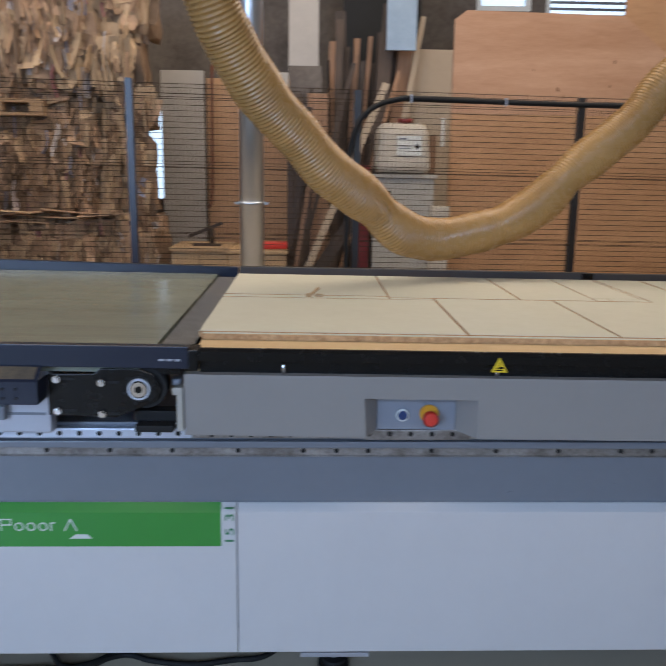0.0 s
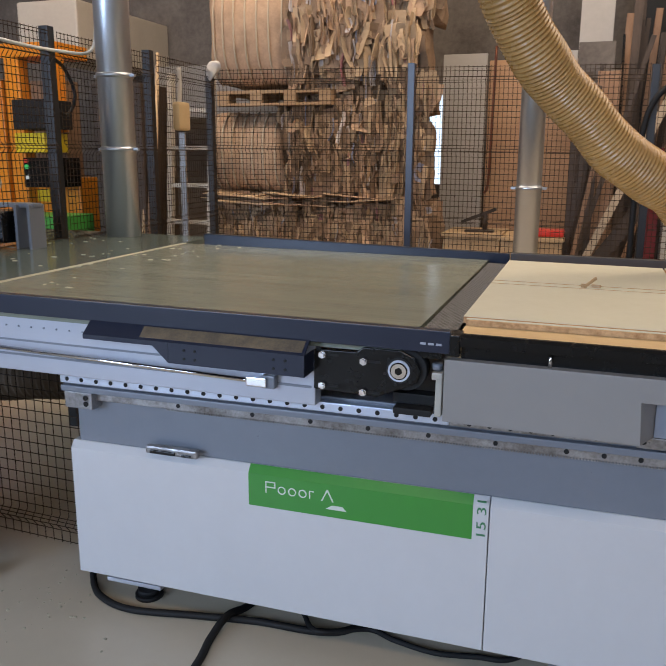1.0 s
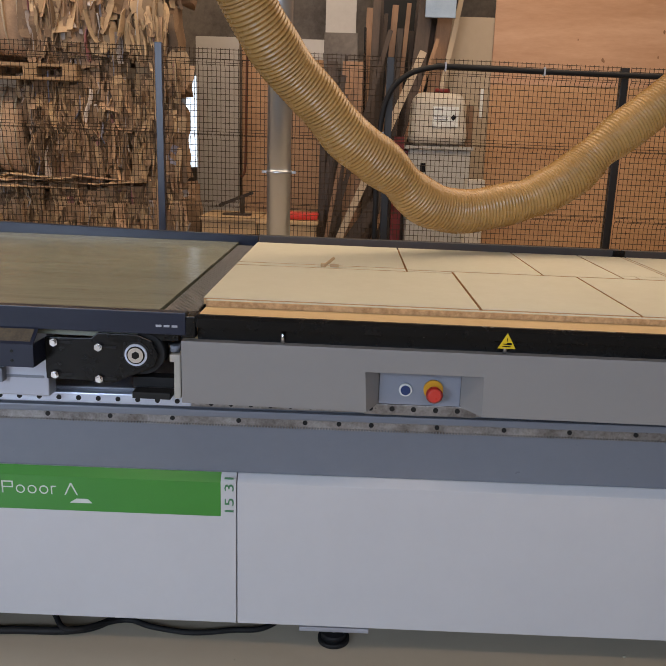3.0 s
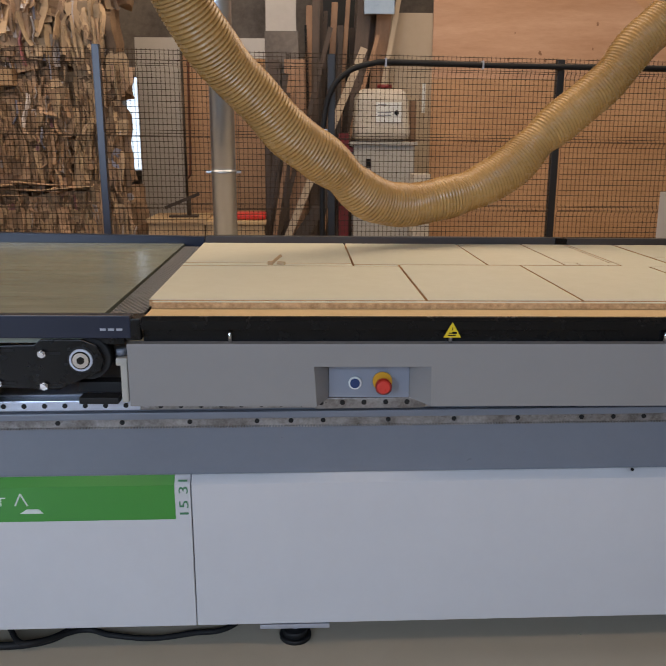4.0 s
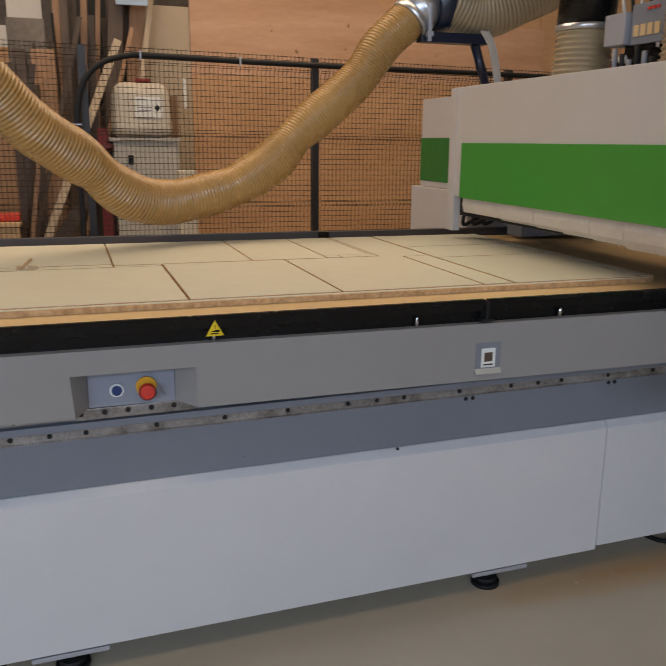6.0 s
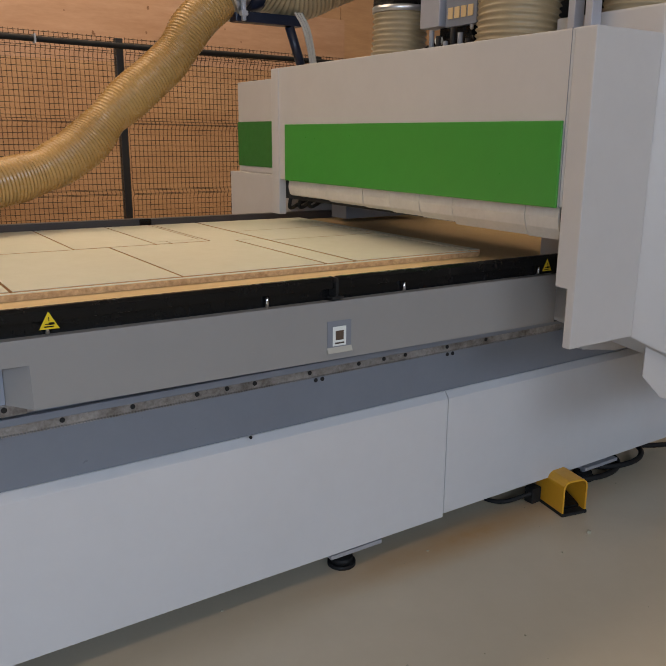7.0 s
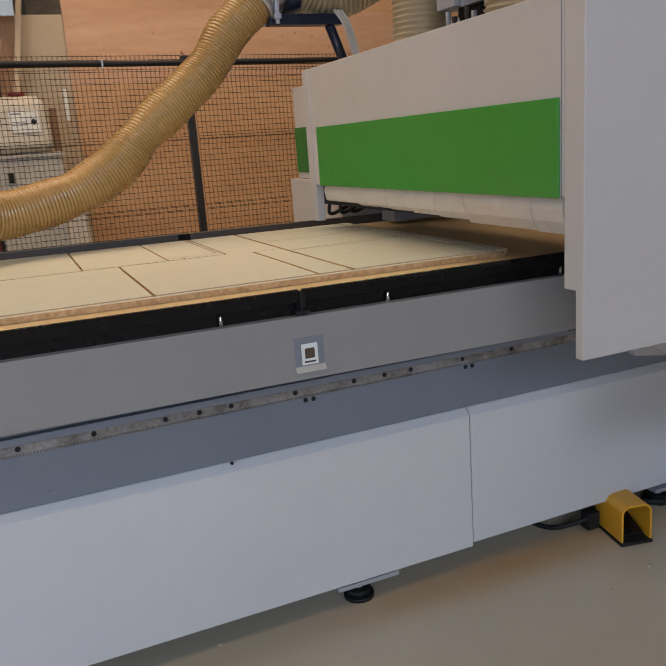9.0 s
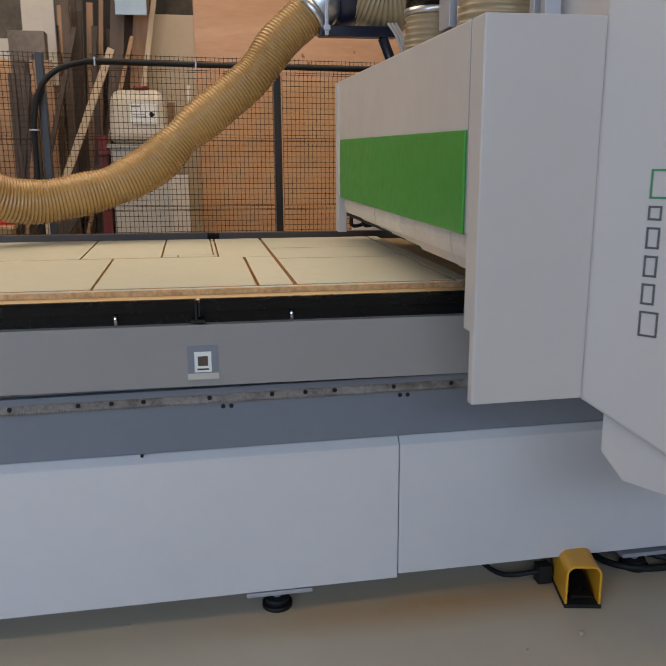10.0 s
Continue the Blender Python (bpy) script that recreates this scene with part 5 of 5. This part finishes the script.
# windows high in the back wall
for k, (x0, x1, z0, z1) in enumerate((W1, W2)):
    w = tagged(new("window_%d" % (k + 1)), "high window with slatted blind" if k else "high window with pale frame", "window", kind="structure")
    part("window_frame", boxes((x0, Y1 + 0.02, z0, x0 + 0.05, Y1 + 0.08, z1), (x1 - 0.05, Y1 + 0.02, z0, x1, Y1 + 0.08, z1), (x0 + 0.05, Y1 + 0.02, z0, x1 - 0.05, Y1 + 0.08, z0 + 0.05), (x0 + 0.05, Y1 + 0.02, z1 - 0.05, x1 - 0.05, Y1 + 0.08, z1)), "letter", w)
    pn = part("pane", boxes((x0 + 0.05, Y1 + 0.045, z0 + 0.05, x1 - 0.05, Y1 + 0.05, z1 - 0.05)), "glass", w)
    pn.visible_shadow = False
    if k:
        for i in range(16):
            part("slat", boxes((x0 + 0.05, Y1 + 0.015, z0 + 0.06 + i * 0.06, x1 - 0.05, Y1 + 0.019, z0 + 0.085 + i * 0.06)), "grey", w)

# ---- left side: press and ladder behind the fence ----
press = thing("baling_press", (-4.6, 3.8, 0), "bright orange steel press with dark control box", "machine")
part("frame", boxes((-5.2, 3.5, 0, -4.62, 3.9, 1.98), (-4.62, 3.6, 0.7, -4.0, 3.9, 1.2), bevel=0.01), "orange", press, "orange steel frame")
part("crossbeam", boxes((-4.60, 3.48, 2.14, -4.06, 3.9, 2.25), bevel=0.01), "orange", press)
part("column", boxes((-4.56, 3.48, 0, -4.42, 3.6, 2.139), bevel=0.008), "orange", press)
part("column", boxes((-4.20, 3.48, 1.56, -4.07, 3.6, 2.139), bevel=0.008), "orange", press)
part("ram_guard", boxes((-4.415, 3.6, 1.2, -4.1, 3.8, 1.97), bevel=0.005), "mid_wood", press)
part("notice", boxes((-5.0, 3.494, 1.48, -4.68, 3.4985, 1.75)), "letter", press, "white notices stuck to the press")
part("yellow_stripe", boxes((-4.6, 3.59, 1.0, -4.3, 3.598, 1.1)), "sign", press)
cb = part("control_box", boxes((-4.30, 3.3, 1.13, -3.98, 3.59, 1.36), bevel=0.006), "black", press, "black control box")
part("start_lamp", rods(((-4.26, 3.3, 1.29), (-4.26, 3.285, 1.29), 0.018), seg=16), "led", cb, "green push button")
part("stop_lamp", rods(((-4.26, 3.3, 1.21), (-4.26, 3.285, 1.21), 0.018), seg=16), "letter", cb)
part("top_lamp", rods(((-4.26, 3.3, 1.335), (-4.26, 3.28, 1.335), 0.016), seg=16), "red", cb)
part("yellow_box", boxes((-4.36, 3.3, 1.40, -4.08, 3.59, 1.55), bevel=0.006), "sign", press)
part("grey_box", boxes((-4.32, 3.25, 1.58, -4.02, 3.59, 1.80), bevel=0.006), "rubber", press)
part("lower_block", boxes((-4.3, 3.2, 0.0, -3.75, 3.8, 0.62), bevel=0.01), "mid_wood", press)
solid("green_crate", boxes((-4.3, 3.0, 0.70, -3.74, 3.4, 0.93), bevel=0.008), "green", "green metal crate on a stand", "crate")
solid("crate_stand", boxes((-4.28, 3.02, 0, -3.76, 3.38, 0.699)), "mid_wood", "brown stand under the crate", "stand")
solid("pale_duct_box", boxes((-5.15, 4.4, 2.25, -4.5, 6.0, 2.75), bevel=0.02), "drum", "large pale ventilation box", "box")
solid("wall_beam", boxes((-4.4, 5.3, 1.75, -2.4, 5.5, 2.25), bevel=0.01), "wall", "grey ledge along the dark wall", "ledge")
solid("dark_cabinet", boxes((-3.62, 3.3, 0, -3.2, 3.8, 1.9), bevel=0.01), "dark_wood", "tall dark cabinet behind the side fence", "cabinet")
lad = thing("step_ladder", (-2.95, 3.45, 0), "pale wooden step ladder behind the side fence", "ladder")
for x in (-3.12, -2.77):
    b = boxes((-0.02, -0.03, 0, 0.02, 0.03, 2.0), bevel=0.003)
    bmesh.ops.transform(b, matrix=pose(x, 3.45, 0, -5, 0, 0), verts=b.verts)
    part("stile", b, "drum", lad)
for k in range(6):
    z = 0.3 + k * 0.28
    part("rung", boxes((-3.10, 3.43 + z * 0.087, z, -2.79, 3.49 + z * 0.087, z + 0.03), bevel=0.003), "drum", lad)
part("foil_strip", boxes((-2.95, 3.40, 0.5, -2.90, 3.42, 1.55), bevel=0.002), "chrome", lad, "shiny foil strip hanging on the ladder")
for k in range(3):
    x = -3.24 + k * 0.05
    solid("hanging_pole", rods(((x, 3.22, 0.0), (x + 0.03, 3.42, 2.12), 0.013), seg=10), "mid_wood" if k == 1 else "wood", "thin wooden pole leaning behind the side fence", "pole", "poles at the side fence")
hang = thing("hand_brush", (-2.42, 2.5, 1.5), "pale yellow hand brush hanging on the side fence", "brush")
part("handle", tube(bmesh.new(), smooth_path([(-2.42, 2.5, 1.9), (-2.42, 2.5, 1.8), (-2.42, 2.49, 1.69)], 6), 0.014, 10), "drum", hang)
part("head", boxes((-2.44, 2.43, 1.53, -2.39, 2.57, 1.70), bevel=0.018), "mdf", hang, "yellowish brush head")
ball = bmesh.new()
bmesh.ops.create_uvsphere(ball, u_segments=20, v_segments=12, radius=0.042)
for v in ball.verts:
    v.co = Vector((v.co.x, v.co.y, v.co.z * 1.5)) + noise.noise_vector(v.co * 22) * 0.022
bmesh.ops.transform(ball, matrix=pose(-2.42, 2.94, 1.93, 0, 30, 20), verts=ball.verts)
solid("wrapped_bundle", ball, "curtain", "pale crumpled bundle tied to the fence corner", "bundle")
solid("white_cable", tube(bmesh.new(), smooth_path([(-2.42, 0.6, 1.90), (-2.42, 1.02, 1.86), (-2.42, 1.39, 1.86), (-2.42, 1.62, 1.89), (-2.42, 1.68, 2.05), (-2.42, 1.69, 2.4), (-2.42, 1.7, 4.95)], 10), 0.008, 8), "letter", "white cable draped along the side fence", "cable")
solid("black_cable", tube(bmesh.new(), smooth_path([(-2.475, 1.375, 1.84), (-2.53, 1.55, 1.80), (-2.53, 1.62, 1.68), (-2.53, 1.55, 1.58), (-2.475, 1.375, 1.6)], 10), 0.009, 8), "rubber", "black cable looped on the side fence", "cable")
arm = thing("pusher_arm", (-2.6, 1.1, 1.0), "black pusher arm with steel bracket over the far belt", "machine part")
part("arm", boxes((-3.4, 0.9, 1.0, -2.42, 1.1, 1.14), bevel=0.02), "black", arm)
part("bracket", boxes((-2.40, 0.95, 0.97, -2.385, 1.05, 1.17), (-2.33, 0.95, 0.97, -2.315, 1.05, 1.17), (-2.52, 0.97, 1.155, -2.31, 1.03, 1.175), bevel=0.004), "grey", arm)
part("sleeve", rods(((-2.85, 1.0, 1.08), (-2.6, 1.0, 1.3), 0.1), seg=20), "drum", arm)

# ---- floor things ----
pedal = thing("foot_pedal", (2.24, -0.04, 0), "yellow foot switch with open hood on the floor", "pedal")
b = bmesh.new()
outline = [(2.185, 0.012)]
for cx, cz, r, turns in ((2.215, 0.105, 0.030, (180, 160, 140, 120, 100)), (2.260, 0.105, 0.030, (80, 60, 40, 20, 0))):
    outline += [(cx + r * math.cos(radians(a)), cz + r * math.sin(radians(a))) for a in turns]
outline += [(2.290, 0.012), (2.283, 0.012)]
for cx, cz, r, turns in ((2.260, 0.105, 0.023, (0, 20, 40, 60, 80)), (2.215, 0.105, 0.023, (100, 120, 140, 160, 180))):
    outline += [(cx + r * math.cos(radians(a)), cz + r * math.sin(radians(a))) for a in turns]
outline.append((2.192, 0.012))
prism(b, outline, "y", -0.105, 0.05, 0.0015)
box(b, 2.186, 0.046, 0.012, 2.289, 0.054, 0.125)
TURN = Matrix.Translation((2.24, -0.03, 0)) @ Matrix.Rotation(radians(-12), 4, "Z") @ Matrix.Translation((-2.24, 0.03, 0))
bmesh.ops.transform(b, matrix=TURN, verts=b.verts)
part("hood", b, "yellow", pedal, "yellow moulded hood")
b = boxes((2.183, -0.11, 0.0, 2.292, 0.06, 0.012), bevel=0.003)
bmesh.ops.transform(b, matrix=TURN, verts=b.verts)
part("base", b, "rubber", pedal)
b = prism(bmesh.new(), [(-0.09, 0.02), (0.03, 0.055), (0.03, 0.065), (-0.09, 0.03)], "x", 2.205, 2.27, 0.002)
bmesh.ops.transform(b, matrix=TURN, verts=b.verts)
part("treadle", b, "black", pedal)
part("gland", boxes((2.14, 0.02, 0.01, 2.185, 0.06, 0.07), bevel=0.004), "rubber", pedal)
CABLES = [([(-1.50, 0.16, 0.07), (-1.47, 0.10, 0.02), (-1.391, 0.02, 0.012), (-1.256, -0.02, 0.012), (-1.053, 0.014, 0.012), (-0.857, 0.047, 0.012), (-0.658, 0.059, 0.012), (-0.569, 0.107, 0.012), (-0.5, 0.22, 0.02)], 0.011),
          ([(-0.90, -0.9, 0.013), (-0.905, -0.5, 0.013), (-0.929, -0.187, 0.013), (-0.946, -0.081, 0.013), (-0.939, 0.02, 0.03), (-0.914, 0.109, 0.013), (-0.88, 0.24, 0.013)], 0.012),
          ([(-0.74, 0.14, 0.01), (-0.654, 0.035, 0.03), (-0.526, 0.122, 0.009), (-0.437, 0.095, 0.009), (-0.317, 0.076, 0.009), (-0.202, 0.096, 0.009), (-0.108, 0.117, 0.009), (0.0, 0.25, 0.009)], 0.008),
          ([(2.15, 0.03, 0.05), (2.05, 0.1, 0.012), (2.0, 0.25, 0.012)], 0.008)]
for pts, r in CABLES:
    solid("floor_cable", tube(bmesh.new(), smooth_path(pts, 12), r, 10), "rubber", "black rubber cable lying on the floor", "cable", "cables on the floor")
pts = [(2.45 + 0.13 * math.cos(a * 0.5) + a * 0.012, 0.12 + 0.10 * math.sin(a * 0.5), 0.012 + 0.0012 * a) for a in range(30)]
solid("cable_coil", tube(bmesh.new(), smooth_path(pts + [(3.0, 0.1, 0.02), (3.3, 0.0, 0.02)], 4), 0.011, 10), "rubber", "coiled black cable on the floor", "cable", "cables on the floor")
solid("under_hose", ribbed([(-2.9, 0.75, 0.36), (-2.3, 0.72, 0.46), (-1.8, 0.75, 0.5), (-1.45, 0.8, 0.52)], 0.1, 0.03, 0.008, 24), "hose_dull", "dull brown ribbed hose below the conveyor", "hose")
for k in range(9):
    z = 0.60 + 0.028 * k
    solid("under_cable", tube(bmesh.new(), smooth_path([(-3.0, 0.55 + 0.03 * (k % 3), z), (-2.3, 0.5, z - 0.03 + 0.05 * (k % 2)), (-1.8, 0.55, z + 0.02), (-1.4, 0.62, z)], 8), 0.016 + 0.005 * (k % 3), 10), "rubber", "thick black cable below the conveyor", "cable", "cables below the conveyor")
rng = random.Random(9)
bm = bmesh.new()
for i in range(110):
    x, y = rng.uniform(-2.0, 2.6), rng.uniform(-1.0, 0.1)
    if rng.random() < 0.5:
        x, y = rng.gauss(-1.55, 0.12), rng.gauss(-0.05, 0.12)
    s = rng.uniform(0.001, 0.004)
    join(bm, boxes((-s, -s * 0.6, 0, s, s * 0.6, s)), pose(x, y, 0, 0, 0, rng.uniform(0, 180)))
for x, y in ((-1.69, -0.12), (2.16, -0.22)):
    join(bm, boxes((-0.007, -0.006, 0, 0.007, 0.006, 0.01)), pose(x, y, 0, 0, 0, 30))
solid("floor_chips", bm, "dust", "wood chips and crumbs scattered on the floor", "chips", kind="stuff")
